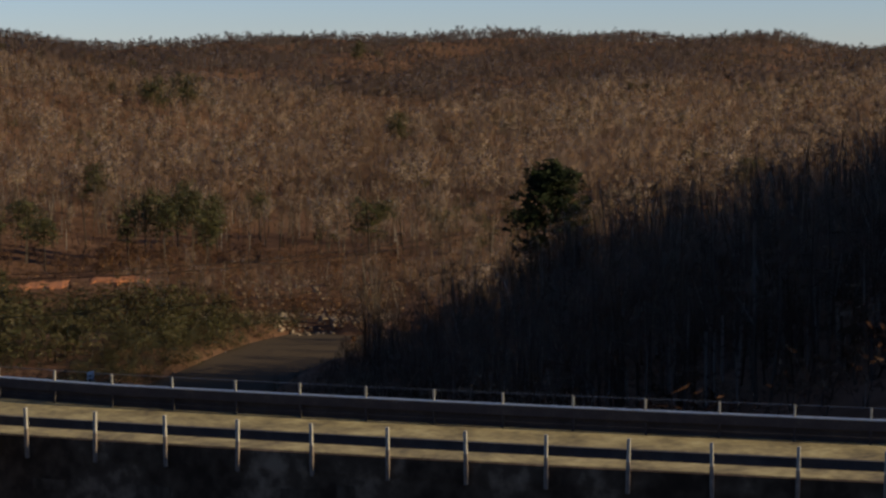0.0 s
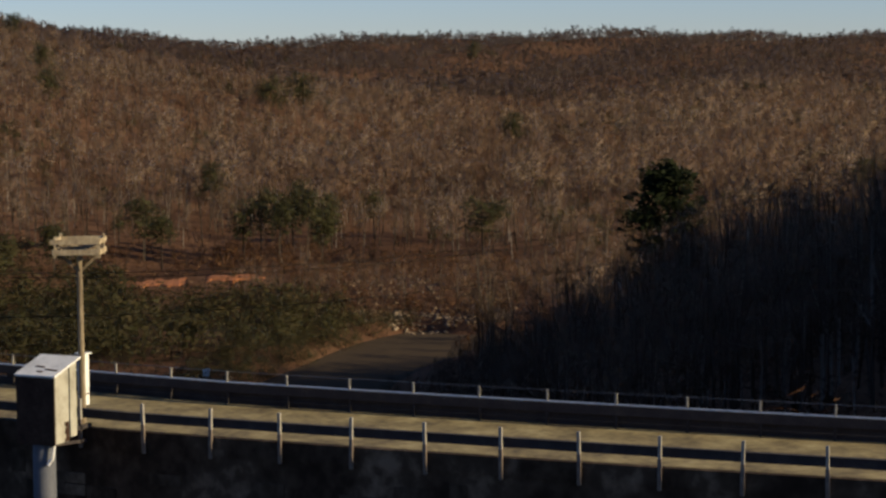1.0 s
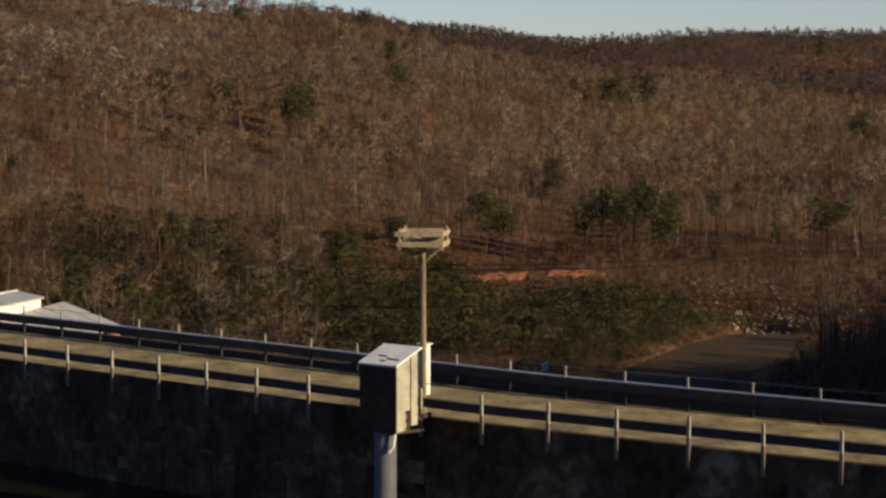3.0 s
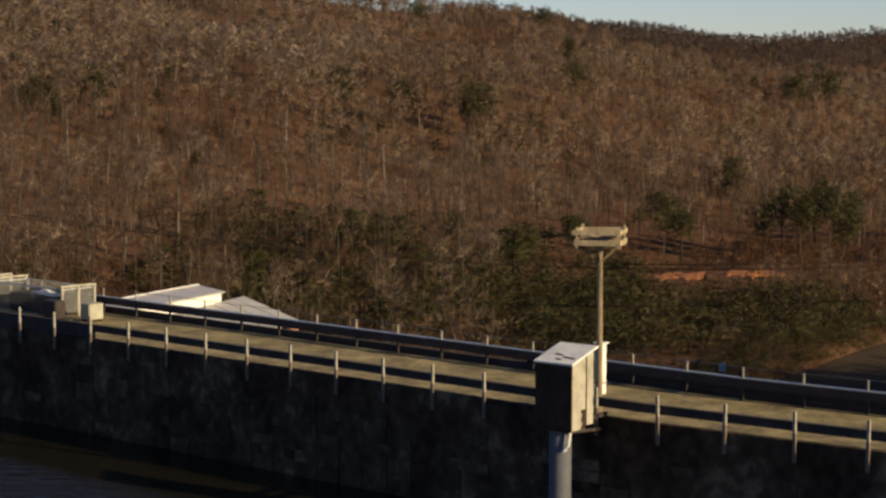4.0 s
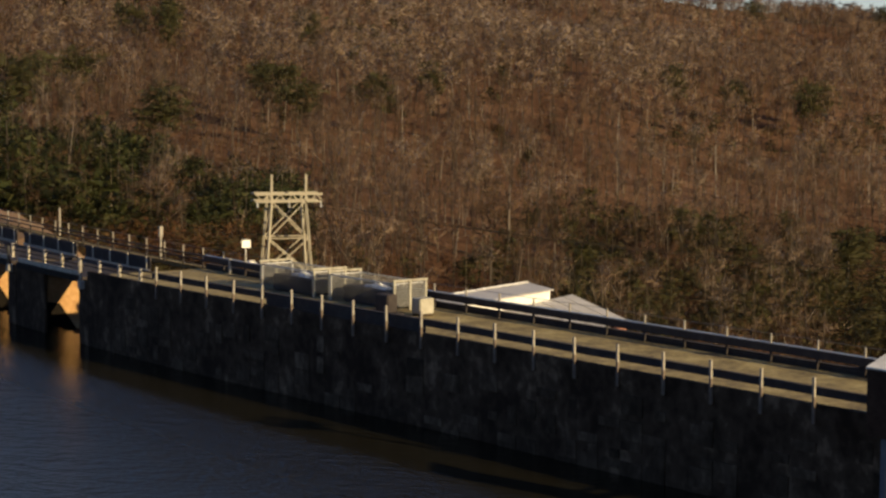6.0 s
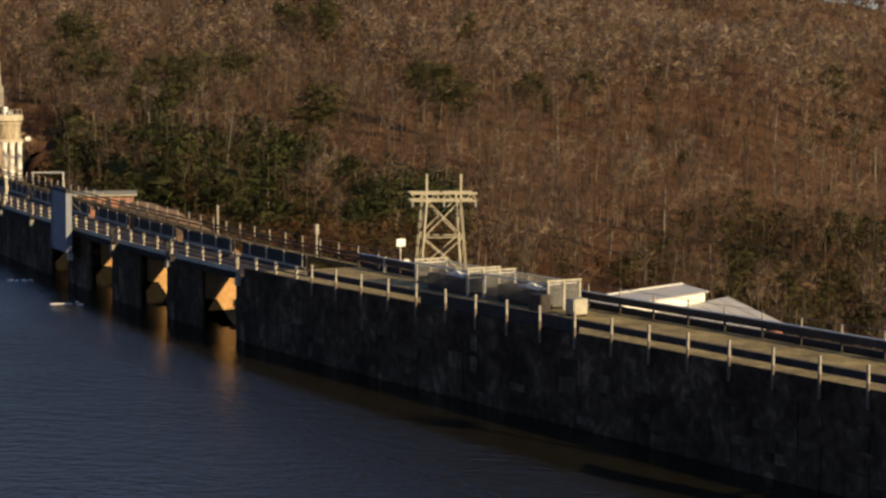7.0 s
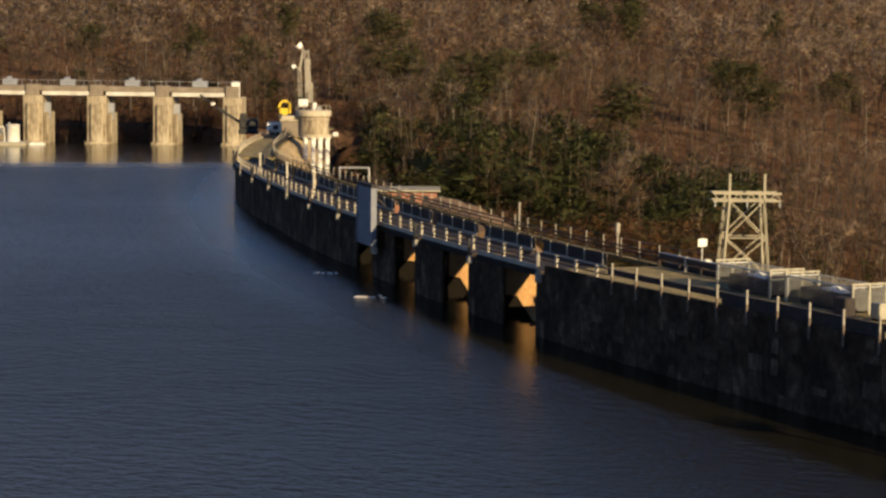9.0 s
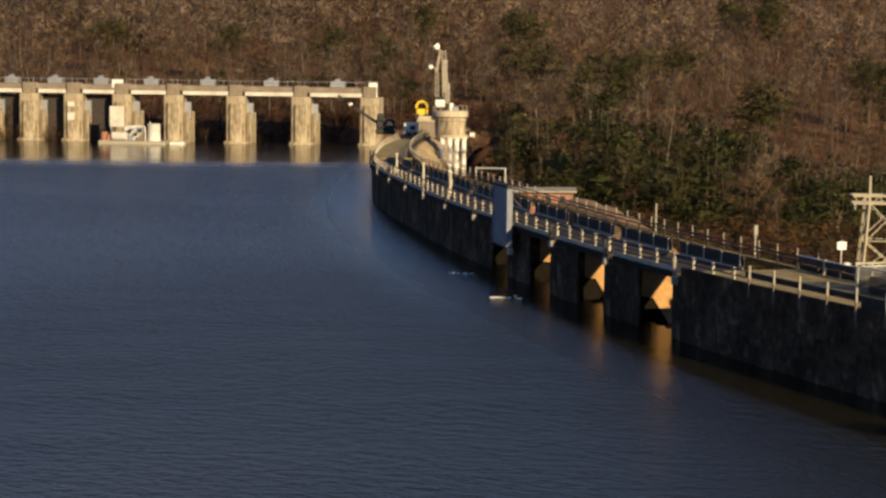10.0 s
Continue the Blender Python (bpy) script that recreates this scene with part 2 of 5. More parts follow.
# ---- building helpers ----
def part(name, bm, material, parent=None, label=""):
    me = bpy.data.meshes.new(name)
    if isinstance(bm, bmesh.types.BMesh):
        bm.normal_update()
        bm.to_mesh(me)
        bm.free()
    else:
        me.from_pydata(*bm)
    me.materials.append(material)
    ob = new(name, me)
    ob.parent = parent
    return tagged(ob, label)


def thing(name, m, label, category, group="", kind=""):
    ob = new(name)
    ob.matrix_basis = m
    return tagged(ob, label, category, group, kind)


def box(bm, x0, x1, y0, y1, z0, z1, m=None, bev=0.0):
    g = bmesh.ops.create_cube(bm, size=1.0)
    bmesh.ops.transform(bm, matrix=Matrix.Translation(((x0 + x1) / 2, (y0 + y1) / 2, (z0 + z1) / 2)) @ Matrix.Diagonal((abs(x1 - x0), abs(y1 - y0), abs(z1 - z0), 1)), verts=g["verts"])
    if bev:
        ed = list({e for v in g["verts"] for e in v.link_edges})
        r = bmesh.ops.bevel(bm, geom=ed, offset=bev, segments=1, affect="EDGES")
        vs = list({v for fc in r["faces"] for v in fc.verts} | {v for v in g["verts"] if v.is_valid})
    else:
        vs = g["verts"]
    if m is not None:
        bmesh.ops.transform(bm, matrix=m, verts=vs)
    return bm


def bbox(x0, x1, y0, y1, z0, z1, bev=0.0):
    return box(bmesh.new(), x0, x1, y0, y1, z0, z1, None, bev)


def rod(bm, a, b, r, r2=None, seg=8):
    """A round bar from a to b."""
    a, b = Vector(a), Vector(b)
    d = b - a
    g = bmesh.ops.create_cone(bm, cap_ends=True, segments=seg, radius1=r, radius2=r if r2 is None else r2, depth=d.length)
    bmesh.ops.transform(bm, matrix=Matrix.Translation((a + b) / 2) @ d.to_track_quat("Z", "Y").to_matrix().to_4x4(), verts=g["verts"])
    return bm


def beam(bm, a, b, w, h):
    """A square bar from a to b."""
    a, b = Vector(a), Vector(b)
    d = b - a
    g = bmesh.ops.create_cube(bm, size=1.0)
    bmesh.ops.transform(bm, matrix=Matrix.Translation((a + b) / 2) @ d.to_track_quat("Y", "Z").to_matrix().to_4x4() @ Matrix.Diagonal((w, d.length, h, 1)), verts=g["verts"])
    return bm


def prism(x0, x1, outline):
    """A solid of the given (y, z) outline between x0 and x1."""
    bm = bmesh.new()
    a = [bm.verts.new((x0, y, z)) for y, z in outline]
    b = [bm.verts.new((x1, y, z)) for y, z in outline]
    bm.faces.new(a), bm.faces.new(b[::-1])
    for i in range(len(a)):
        k = (i + 1) % len(a)
        bm.faces.new((a[i], b[i], b[k], a[k]))
    bmesh.ops.recalc_face_normals(bm, faces=bm.faces)
    return bm


# ---- the plan: an arched dam, centre and radii in metres ----
CX, CY = 260.0, 341.0
R_UP, R_DOWN = 370.35, 362.3       # wall faces
R_NEAR, R_FAR = 370.0, 363.2       # rails
DECK = 2.8
WATER = -1.1
STEP = 0.3838                      # degrees from post to post, about 2.5 m
BEND_H = (-60, -52, -48, -46, -44, -42, -40, -37, -33, -28, -23, -15, -6)
BEND_R = (0.2, 0.1, 0.2, -0.7, -1.2, -1.1, -0.6, -0.4, -0.2, 0.8, 3.2, 4.8, 6.0)  # radial shifts off the true circle, fitted to the camera's view


def bend(heading):
    return float(np.interp(heading, BEND_H, BEND_R))


def slim(heading):
    """The crest narrows towards its far end."""
    return float(np.interp(heading, (-31, -26.5, -21, -12), (1.0, 0.88, 0.58, 0.5)))


def arc(heading, r, z):
    """A point of the dam: heading in degrees from +y, radius, height."""
    h = radians(heading)
    r = 370.0 + (r - 370.0) * (slim(heading) if r < 370 else 1.0) + bend(heading)
    return Vector((CX - r * math.cos(h), CY + r * math.sin(h), z))


def arc_pose(heading, r, z):
    """x along the dam, away from the near end; y downstream."""
    h = radians(heading)
    p = arc(heading, r, z)
    along, inward = Vector((math.sin(h), math.cos(h), 0)), Vector((math.cos(h), -math.sin(h), 0))
    return Matrix(((along.x, inward.x, 0, p.x), (along.y, inward.y, 0, p.y), (0, 0, 1, p.z), (0, 0, 0, 1)))


# ---- the land ----
AZ = (-180, -70, -45, -20, -10, 0, 4, 8, 11, 13.5, 18, 22, 25, 28, 31, 35, 42, 55, 75, 100, 180)
FOOT_D = (400, 380, 348, 338, 260, 240, 250, 270, 300, 330, 400, 400, 400, 400, 400, 400, 400, 300, 300, 300, 400)
FOOT_Z = (-8, 0, 1.5, 0.5, -10, -18, -20, -21, -21, -21.5, -21.5, -21.5, -21, -20, -18, -16, -14, -10, -6, -2, -8)
MID_Z = (20, 40, 60, 60, 58, 46, 32, 23, 13, 2, -10, -12, -10, -6, -4, 0, 6, 14, 10, 10, 20)
FAR_Z = (30, 60, 70, 70, 70, 70, 64, 50, 37, 26, 39, 38, 41, 40, 36, 24, 26, 40, 40, 30, 30)
SPUR = ((18, 22, 25, 28, 31, 35, 42, 55, 75, 95), (-23.5, -20.5, -13.2, -7.8, -6.0, -2.2, 4, 6, 2, -10))   # the wooded abutment spur


def land(x, y):
    a = np.degrees(np.arctan2(x, y))
    d = np.hypot(x, y)
    fd, fz = np.interp(a, AZ, FOOT_D), np.interp(a, AZ, FOOT_Z)
    mz, fr = np.interp(a, AZ, MID_Z), np.interp(a, AZ, FAR_Z)
    md = 1000.0
    u = np.clip((d - fd) / (md - fd), 0, 1)
    v = np.clip((d - md) / (2600 - md), 0, 1)
    w = np.clip((d - 2600) / 1500, 0, 1)
    s = lambda q: q * q * (3 - 2 * q)
    h = fz + (mz - fz) * (0.6 * u + 0.4 * s(u)) + (fr - mz) * s(v) - 30 * s(w)
    amp = np.clip((d - fd) / 250, 0, 1) * np.clip(d / 700, 0.4, 2.0)
    h = h + amp * (2.6 * np.sin(x / 61 + 1.3) * np.sin(y / 73 + 0.4) + 2.0 * np.sin(x / 33 - y / 47) + 1.2 * np.sin(x / 19 + y / 23 + 2))
    hd = np.degrees(np.arctan2(y - CY, CX - x))
    r = np.hypot(x - CX, y - CY) - np.interp(hd, BEND_H, BEND_R)
    # a bench of fill behind the dam, rising to a gravel apron at its far end
    top = np.interp(hd, (-50, -45, -30, -24, -21, -16, -10, -4), (-24, -6, -5, -4.5, -4.0, -3.0, -0.5, 1.0))
    fade = np.clip((r - 340) / 10, 0, 1) * np.clip((hd + 62) / 8, 0, 1) * (d < 420) * (y > 40) * (hd < 20)
    h = h * (1 - fade) + np.maximum(h, top) * fade
    h = np.where((r > 352) & (d < 300) & (hd < -22) & (y > 20), np.minimum(h, -3.5), h)
    h = np.where((hd > -25) & (hd < -8) & (r > 335) & (r < 365.5) & (d < 300), np.minimum(h, -4.5), h)
    spur = np.interp(a, *SPUR)
    near = np.clip((240 - d) / 50, 0, 1)
    h = np.where((a > 18) & (a < 95) & (d > 60), np.maximum(h, spur * near + np.minimum(h, -15) * (1 - near)), h)
    h = h + np.interp(y, (30, 75, 115), (68, 50, 26)) * np.exp(-((x - 172) / 25) ** 2 / 2 - ((y - 83) / 88) ** 6)   # unseen hill added outside the view to shade the spur
    # the river below the dam
    left = np.interp(d, (190, 232, 262, 275), (11, 14.2, 16.9, 18.5))
    wet = np.clip((a - left) / 1.2, 0, 1) * np.clip((d - 180) / 10, 0, 1) * np.clip((272 + 2.5 * np.sin(a * 2.1) - d) / 6, 0, 1) * np.clip((np.interp(d, (180, 205, 245, 272), (16.0, 17.2, 20.5, 25)) - a) / 1.5, 0, 1)
    bank = (np.abs(a - 18) < 20) & (d < 420) & (d > 150)
    h = np.where(bank, np.maximum(h, -19.6 + 0.5 * np.sin(x / 7.0) * np.sin(y / 9.0)), h) * (1 - wet) - 22.6 * wet
    out = np.clip((r - 363.5) / 3, 0, 1)
    lake = np.where((d < fd + 4) | (a < -34) | (np.abs(a) > 90), 1.0, 0.0) * out
    h = h * (1 - lake) + np.minimum(h, -9.0 + np.clip(d - 250, 0, 200) * 0.02) * lake * (d < 345) + h * lake * (d >= 345)
    return h


def ground_mesh():
    az = np.concatenate([np.arange(-180, -50, 6.0), np.arange(-50, 60, 0.4), np.arange(60, 180, 6.0)])
    rad = np.concatenate([np.linspace(2, 100, 12), np.linspace(105, 480, 95), np.geomspace(490, 4800, 80)])
    A, D = np.meshgrid(np.radians(az), rad)
    X, Y = D * np.sin(A), D * np.cos(A)
    Z = land(X, Y)
    n, k = len(rad), len(az)
    v = np.stack([X, Y, Z], -1).reshape(-1, 3)
    i, j = np.meshgrid(np.arange(n - 1), np.arange(k), indexing="ij")
    j2 = (j + 1) % k
    f = np.stack([i * k + j, i * k + j2, (i + 1) * k + j2, (i + 1) * k + j], -1).reshape(-1, 4)
    v = np.concatenate([v, [[0, 0, -9]]])
    fan = [(len(v) - 1, (q + 1) % k, q) for q in range(k)]
    return v.tolist(), [], f.tolist() + fan


ground = part("ground", ground_mesh(), M_SOIL)
tagged(ground, "brown leaf-littered valley ground and wooded hillsides", "ground", kind="structure")
for pl in ground.data.polygons:
    pl.use_smooth = True


def sheet(name, pts, z, material, label):
    bm = bmesh.new()
    bm.faces.new([bm.verts.new((x, y, z)) for x, y in pts])
    return tagged(part(name, bm, material), label, "water", kind="structure")


lake_edge = [tuple(arc(h, 369.0, 0).xy) for h in np.arange(-75, -2, 1.0)]
sheet("water", lake_edge + [(-120, 330), (-160, 345), (-400, 330), (-900, 100), (-900, -900), (500, -900), (300, -100)], WATER - 0.3, M_LAKE, "dark blue rippled lake water held by the dam")


def waves():
    """The open lake before the camera: a gentle swell as real relief, with a map of where the wind ruffles it."""
    g = np.random.default_rng(3)
    rad = [38.0]
    while rad[-1] < 352:
        rad.append(rad[-1] + max(0.6, rad[-1] * 0.005))
    rad, az = np.array(rad), np.radians(np.arange(-35.0, 14.0, 0.3))
    A, D = np.meshgrid(az, rad)
    X, Y = D * np.sin(A), D * np.cos(A)
    Z = np.zeros_like(X)
    for k in range(12):
        lam = 4.2 * 1.12 ** k * g.uniform(0.9, 1.1)
        th = radians(-62) + g.normal(0, 0.55)
        Z += 0.006 * lam / (2 * np.pi) * np.sin((X * np.cos(th) + Y * np.sin(th)) * 2 * np.pi / lam + g.uniform(0, 6.28))
    hd = np.degrees(np.arctan2(Y - CY, CX - X))
    r = np.hypot(X - CX, Y - CY) - np.interp(hd, BEND_H, BEND_R)
    u = np.clip((r - 371.2) / np.interp(Y, (80, 200), (16, 9)), 0, 1)
    calmest = np.interp(Y, (110, 200), (0.10, 0.55))
    lee = calmest + (1 - calmest) * u ** 3 * (u * (6 * u - 15) + 10)
    v = np.clip((288 + 2 * np.sin(X / 9) - D) / 26, 0, 1)
    calm = lee * (0.03 + 0.97 * v * v * (3 - 2 * v))
    gust = 0.85 + 0.15 * np.sin(X / 17 + 1) * np.sin(Y / 23) + 0.1 * np.sin(X / 41 - Y / 31)
    Z = Z * calm * gust + WATER
    keep_q = (r[:-1, :-1] > 369.2) & (D[:-1, :-1] < 350)
    n, k = X.shape
    idx = np.arange(n * k).reshape(n, k)
    q = np.stack([idx[:-1, :-1], idx[1:, :-1], idx[1:, 1:], idx[:-1, 1:]], -1)[keep_q]
    me = bpy.data.meshes.new("water")
    V = np.stack([X, Y, Z], -1).reshape(-1, 3)
    used = np.unique(q)
    new_i = np.zeros(len(V), int)
    new_i[used] = np.arange(len(used))
    V, q = V[used], new_i[q]
    me.vertices.add(len(V)), me.loops.add(len(q) * 4), me.polygons.add(len(q))
    me.vertices.foreach_set("co", V.astype(np.float32).ravel())
    me.loops.foreach_set("vertex_index", q.astype(np.int32).ravel())
    me.polygons.foreach_set("loop_start", np.arange(0, len(q) * 4, 4, dtype=np.int32))
    me.polygons.foreach_set("loop_total", np.full(len(q), 4, dtype=np.int32))
    me.polygons.foreach_set("use_smooth", np.ones(len(q), dtype=bool))
    ruffle = np.clip(calm * gust, 0, 1).reshape(-1)[used]
    me.attributes.new("ruffle", "FLOAT", "POINT").data.foreach_set("value", ruffle.astype(np.float32))
    me.update(calc_edges=True)
    me.materials.append(M_LAKE)
    return tagged(new("water", me), "dark blue wind-rippled lake water in front of the dam", "water", kind="structure")


waves()
sheet("water", [(25, 182), (60, 290), (160, 330), (330, 260), (260, 120), (120, 140)], -20.9, M_RIVER, "calm brown river water below the dam")


# ---- the dam ----
def ring(profile, h0, h1, step=1.0):
    """A solid swept along the dam: profile of (radius, height), closed."""
    hs = list(np.arange(h0, h1 - 1e-6, step)) + [h1]
    v, f, k = [], [], len(profile)
    for h in hs:
        v += [tuple(arc(h, r, z)) for r, z in profile]
    for i in range(len(hs) - 1):
        for j in range(k):
            a, b = i * k + j, i * k + (j + 1) % k
            f.append((a, a + k, b + k, b))
    f += [tuple(range(k)), tuple(range((len(hs) - 1) * k, len(hs) * k))[::-1]]
    return v, [], f


def band(r0, r1, z0, z1, h0, h1, step=1.0):
    return ring([(r0, z0), (r0, z1), (r1, z1), (r1, z0)], h0, h1, step)


DAM_0, DAM_1 = -66.0, -8.0
BAY_0, BAY = -38.80, 1.612          # first sluice bay and the pitch of the piers, degrees
N_BAYS = 11
BAY_1 = BAY_0 + N_BAYS * BAY
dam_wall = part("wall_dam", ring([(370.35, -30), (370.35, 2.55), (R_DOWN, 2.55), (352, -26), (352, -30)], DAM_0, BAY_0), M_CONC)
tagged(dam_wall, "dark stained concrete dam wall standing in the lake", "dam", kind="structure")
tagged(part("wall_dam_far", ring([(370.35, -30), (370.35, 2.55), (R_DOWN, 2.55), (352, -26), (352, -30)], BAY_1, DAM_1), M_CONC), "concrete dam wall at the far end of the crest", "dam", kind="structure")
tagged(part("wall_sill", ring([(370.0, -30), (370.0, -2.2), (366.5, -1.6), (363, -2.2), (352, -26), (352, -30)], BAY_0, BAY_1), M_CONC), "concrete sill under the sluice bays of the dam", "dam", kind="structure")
# lift joints and weathered pour panels standing a little proud of the wall face
rng = random.Random(5)
for k in range(270):
    h0 = rng.uniform(-58, BAY_0 - 0.4)
    w, z0 = rng.choice((0.095, 0.19, 0.19)), rng.choice((-1.3, -0.9, -0.5, -0.1, 0.3, 0.7, 1.1, 1.3))
    h0 = -58.13 + round((h0 + 58.13) / 0.1919) * 0.1919
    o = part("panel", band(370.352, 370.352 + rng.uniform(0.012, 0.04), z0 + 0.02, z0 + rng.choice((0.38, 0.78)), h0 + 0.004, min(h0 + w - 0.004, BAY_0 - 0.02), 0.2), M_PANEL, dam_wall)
for h0, h1, r0 in ((DAM_0, BAY_0, 370.3), (BAY_0 + 0.001, BAY_1 - 0.001, 362.85), (BAY_1, DAM_1, 370.3)):
    tagged(part("road", band(r0, R_DOWN + 0.1, 2.554, 2.8, h0, h1), M_DECK), "sandy concrete roadway along the dam crest", "road", kind="structure")
    if r0 > 370:
        tagged(part("kerb", band(370.39, 370.1, 2.46, 3.04, h0, h1), M_CONC), "low weathered concrete kerb on the lake side of the roadway", "kerb", kind="structure")
# near stretch rises to the beam, shutting out the strip of light beneath
for h0, h1, top in ((DAM_0, -46.4, 3.24), (-46.4, BAY_0, 3.09), (BAY_1, DAM_1, 3.1)):
    tagged(part("kerb", band(R_DOWN + 0.75, R_DOWN + 0.45, 2.804, top, h0, h1), M_FOOT), "dark concrete kerb raised towards the valley-side rail beam", "kerb", kind="structure")

pier_bm = lambda k: prism(-0.62, 0.62, ((0, -6.0), (0, 2.45), (4.55, 2.45), (4.65, 1.45), (max(5.0, 8.0 * k), 1.35), (max(5.0, 8.0 * k), -6.0)))
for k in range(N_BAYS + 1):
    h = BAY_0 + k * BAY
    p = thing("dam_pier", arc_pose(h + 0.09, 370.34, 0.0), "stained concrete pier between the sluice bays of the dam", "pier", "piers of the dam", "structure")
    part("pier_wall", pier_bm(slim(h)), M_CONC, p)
    # outline traces the sunlit patch, so its light is in shape and colour
    part("sunlit_lining", prism(-0.66, -0.622, [(y * slim(h), z) for y, z in ((2.0, 0.12), (2.0, 2.1), (6.4, 2.1), (6.4, -1.7), (3.9, -1.7), (3.05, -0.45), (2.75, 0.02))]), M_BAY_LIT, p, "pale orange panel cut to the shape of the sunlit patch")
    # fills the area below the patch with black in place of shade
    part("shade_band", prism(-0.65, -0.622, [(y * slim(h), z) for y, z in ((0.8, -1.7), (0.8, 0.1), (1.99, 0.1), (2.74, 0.0), (3.04, -0.47), (3.88, -1.7))]), M_BAY_SHADE, p, "near-black panel painting the shade low on the pier")
    hb = bmesh.new()
    box(hb, -0.2, 0.2, -0.3, 0.0, 2.0, 2.5, None, 0.04)
    part("corbel", hb, M_POST, p, "small pale corbel under the crest")
    rb = bmesh.new()
    rod(rb, (0, -0.2, 2.5), (0, -0.2, 3.3), 0.09), rod(rb, (0, -0.2, 3.3), (0, -0.2, 3.62), 0.16, 0.05)
    part("bollard", rb, M_DARK if k % 3 else M_POST, p, "stubby hoist post on the pier head")
    if k < N_BAYS:
        t = thing("footbridge", Matrix.Identity(4), "narrow steel footbridge with pale rails across a sluice bay", "footbridge", "footbridges over the bays", "structure")
        a, b = h + 0.13, h + BAY - 0.13
        side = h + BAY - 0.014
        part("fascia", band(370.62, 370.36, 2.40, 2.72, a, b, 0.4), M_FASCIA, t, "dull blue-grey steel fascia")
        part("mid_rail", band(370.42, 370.30, 3.08, 3.13, a, b, 0.4), M_RAIL, t)
        # added sheet that keeps the bay dark; open beside the patch, full from bay four
        wide = h + (BAY * 0.58 if k < 4 else 0.1)
        part("shutter", band(370.33, 370.18, -1.8, 2.395, wide, h + BAY - 0.02, 0.4), M_CONC, t, "dark concrete sheet added to hide the bay's lit inside")
        # solid dark strip added so the sunlit pier tops do not show
        part("inner_sheet", band(365.90, 365.86, 2.60, 3.26, h + 0.2, side, 0.4), M_RAIL, t, "solid dark sheet added to hide the sunlit pier tops")
        part("inner_beam", band(365.95, 365.83, 3.264, 3.46, h + 0.2, side, 0.4), M_RAIL, t, "dark steel beam")
        part("inner_slat", band(365.98, 365.94, 2.62, 2.78, h + 0.2, side, 0.4), M_PALERAIL, t, "pale steel slat")
        for q in range(4):
            part("inner_post", band(366.0, 365.94, 2.58, 3.5, h + 0.25 + q * STEP, h + 0.268 + q * STEP, 0.1), M_PALERAIL, t, "pale steel post")
        # solid strip, its inner edge set so its shadow trims the sunlit patch
        part("grating", band(370.1, 365.85, 2.44, 2.58, h + 0.19, side, 0.4), M_RAIL, t, "dark steel grating")
        part("toe_rail", band(370.50, 370.36, 2.74, 2.97, a, b, 0.4), M_PALERAIL, t, "pale steel toe rail")


def rail(r, side, phase, label, wire):
    t = thing("guard_rail", Matrix.Identity(4), label, "guard rail", "guard rails of the crest road", "structure")
    h_end = -12.0
    b_end = BAY_0 - 1.1 if side > 0 else h_end
    part("top_beam", band(r + 0.07, r - 0.07, 3.30 if side > 0 else 3.25, 3.56 if side > 0 else 3.58, -62, b_end if side > 0 else BAY_0 - 0.03, 0.5), M_RAIL, t, "dark blue-black steel beam")
    if side < 0:
        for z in (3.26, 3.50):
            part("bay_rail", band(r + 0.05, r - 0.05, z, z + 0.08, BAY_0 - 0.02, h_end, 0.5), M_RAIL, t, "thin dark steel rail")
        b_end = BAY_0 - 0.03
    # pale metal on the valley rail, dark paint on the lake rail
    part("beam_flange", band(r + 0.11, r - 0.11, 3.564 if side > 0 else 3.584, 3.60 if side > 0 else 3.62, -62, b_end, 0.5), M_GALV if wire else M_RAIL, t, "thin upper flange of the beam")
    if side > 0:
        for z, w in ((3.56, 0.05), (3.22, 0.03)):
            part("bay_rail", band(r + w, r - w, z, z + 0.07, b_end + 0.005, h_end, 0.5), M_RAIL, t, "dark steel rail over the sluice bays")
    if wire:
        part("conduit", band(r + side * 0.16, r + side * 0.10, 2.93, 3.0, -62, h_end, 0.5), M_RAIL, t)
    if wire:
        part("top_cable", band(r + 0.009, r - 0.009, 3.98, 4.0, -62, h_end, 0.5), M_PIPE, t, "thin steel cable strung along the post tops")
    lo, up = bmesh.new(), bmesh.new()
    w, front = (0.05, -0.42) if side > 0 else (0.034, 0.0)
    box(lo, -w - 0.012, w + 0.012, front - 0.05, front + 0.05, -0.45 if side > 0 else 0.0, 0.5 if side > 0 else 0.45, None, 0.012)
    box(up, -w, w, front - w, front + w, 0.5 if side > 0 else 0.45, 1.2, None, 0.005)
    bay_post = bbox(-0.085, 0.085, -0.09, 0.05, 0.0, 0.86, 0.01)
    h = phase
    foot = head = stout = None
    while h > -61.5:
        h -= STEP
    while h < h_end:
        h += STEP
        m = arc_pose(h, r, DECK) @ pose(0, 0, 0, rng.uniform(-0.8, 0.8), rng.uniform(-1.2, 1.2), 0)
        if foot is None:
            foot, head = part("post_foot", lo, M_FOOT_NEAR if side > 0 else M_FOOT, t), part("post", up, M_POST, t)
            foot.matrix_basis = head.matrix_basis = m
        else:
            if stout is None:
                stout = part("bay_post", bay_post, M_PALERAIL, t, "stout pale post over the sluice bays")
                stout.matrix_basis = arc_pose(BAY_0 - 0.5, r, DECK)
            for src in (stout,) if side > 0 and h > b_end else (foot, head):
                o = new(src.name.split(".")[0], src.data)
                o.parent, o.matrix_basis = t, m
    return t


near = rail(R_NEAR, 1, -48.13, "dark steel guard rail on pale posts along the lake side", False)
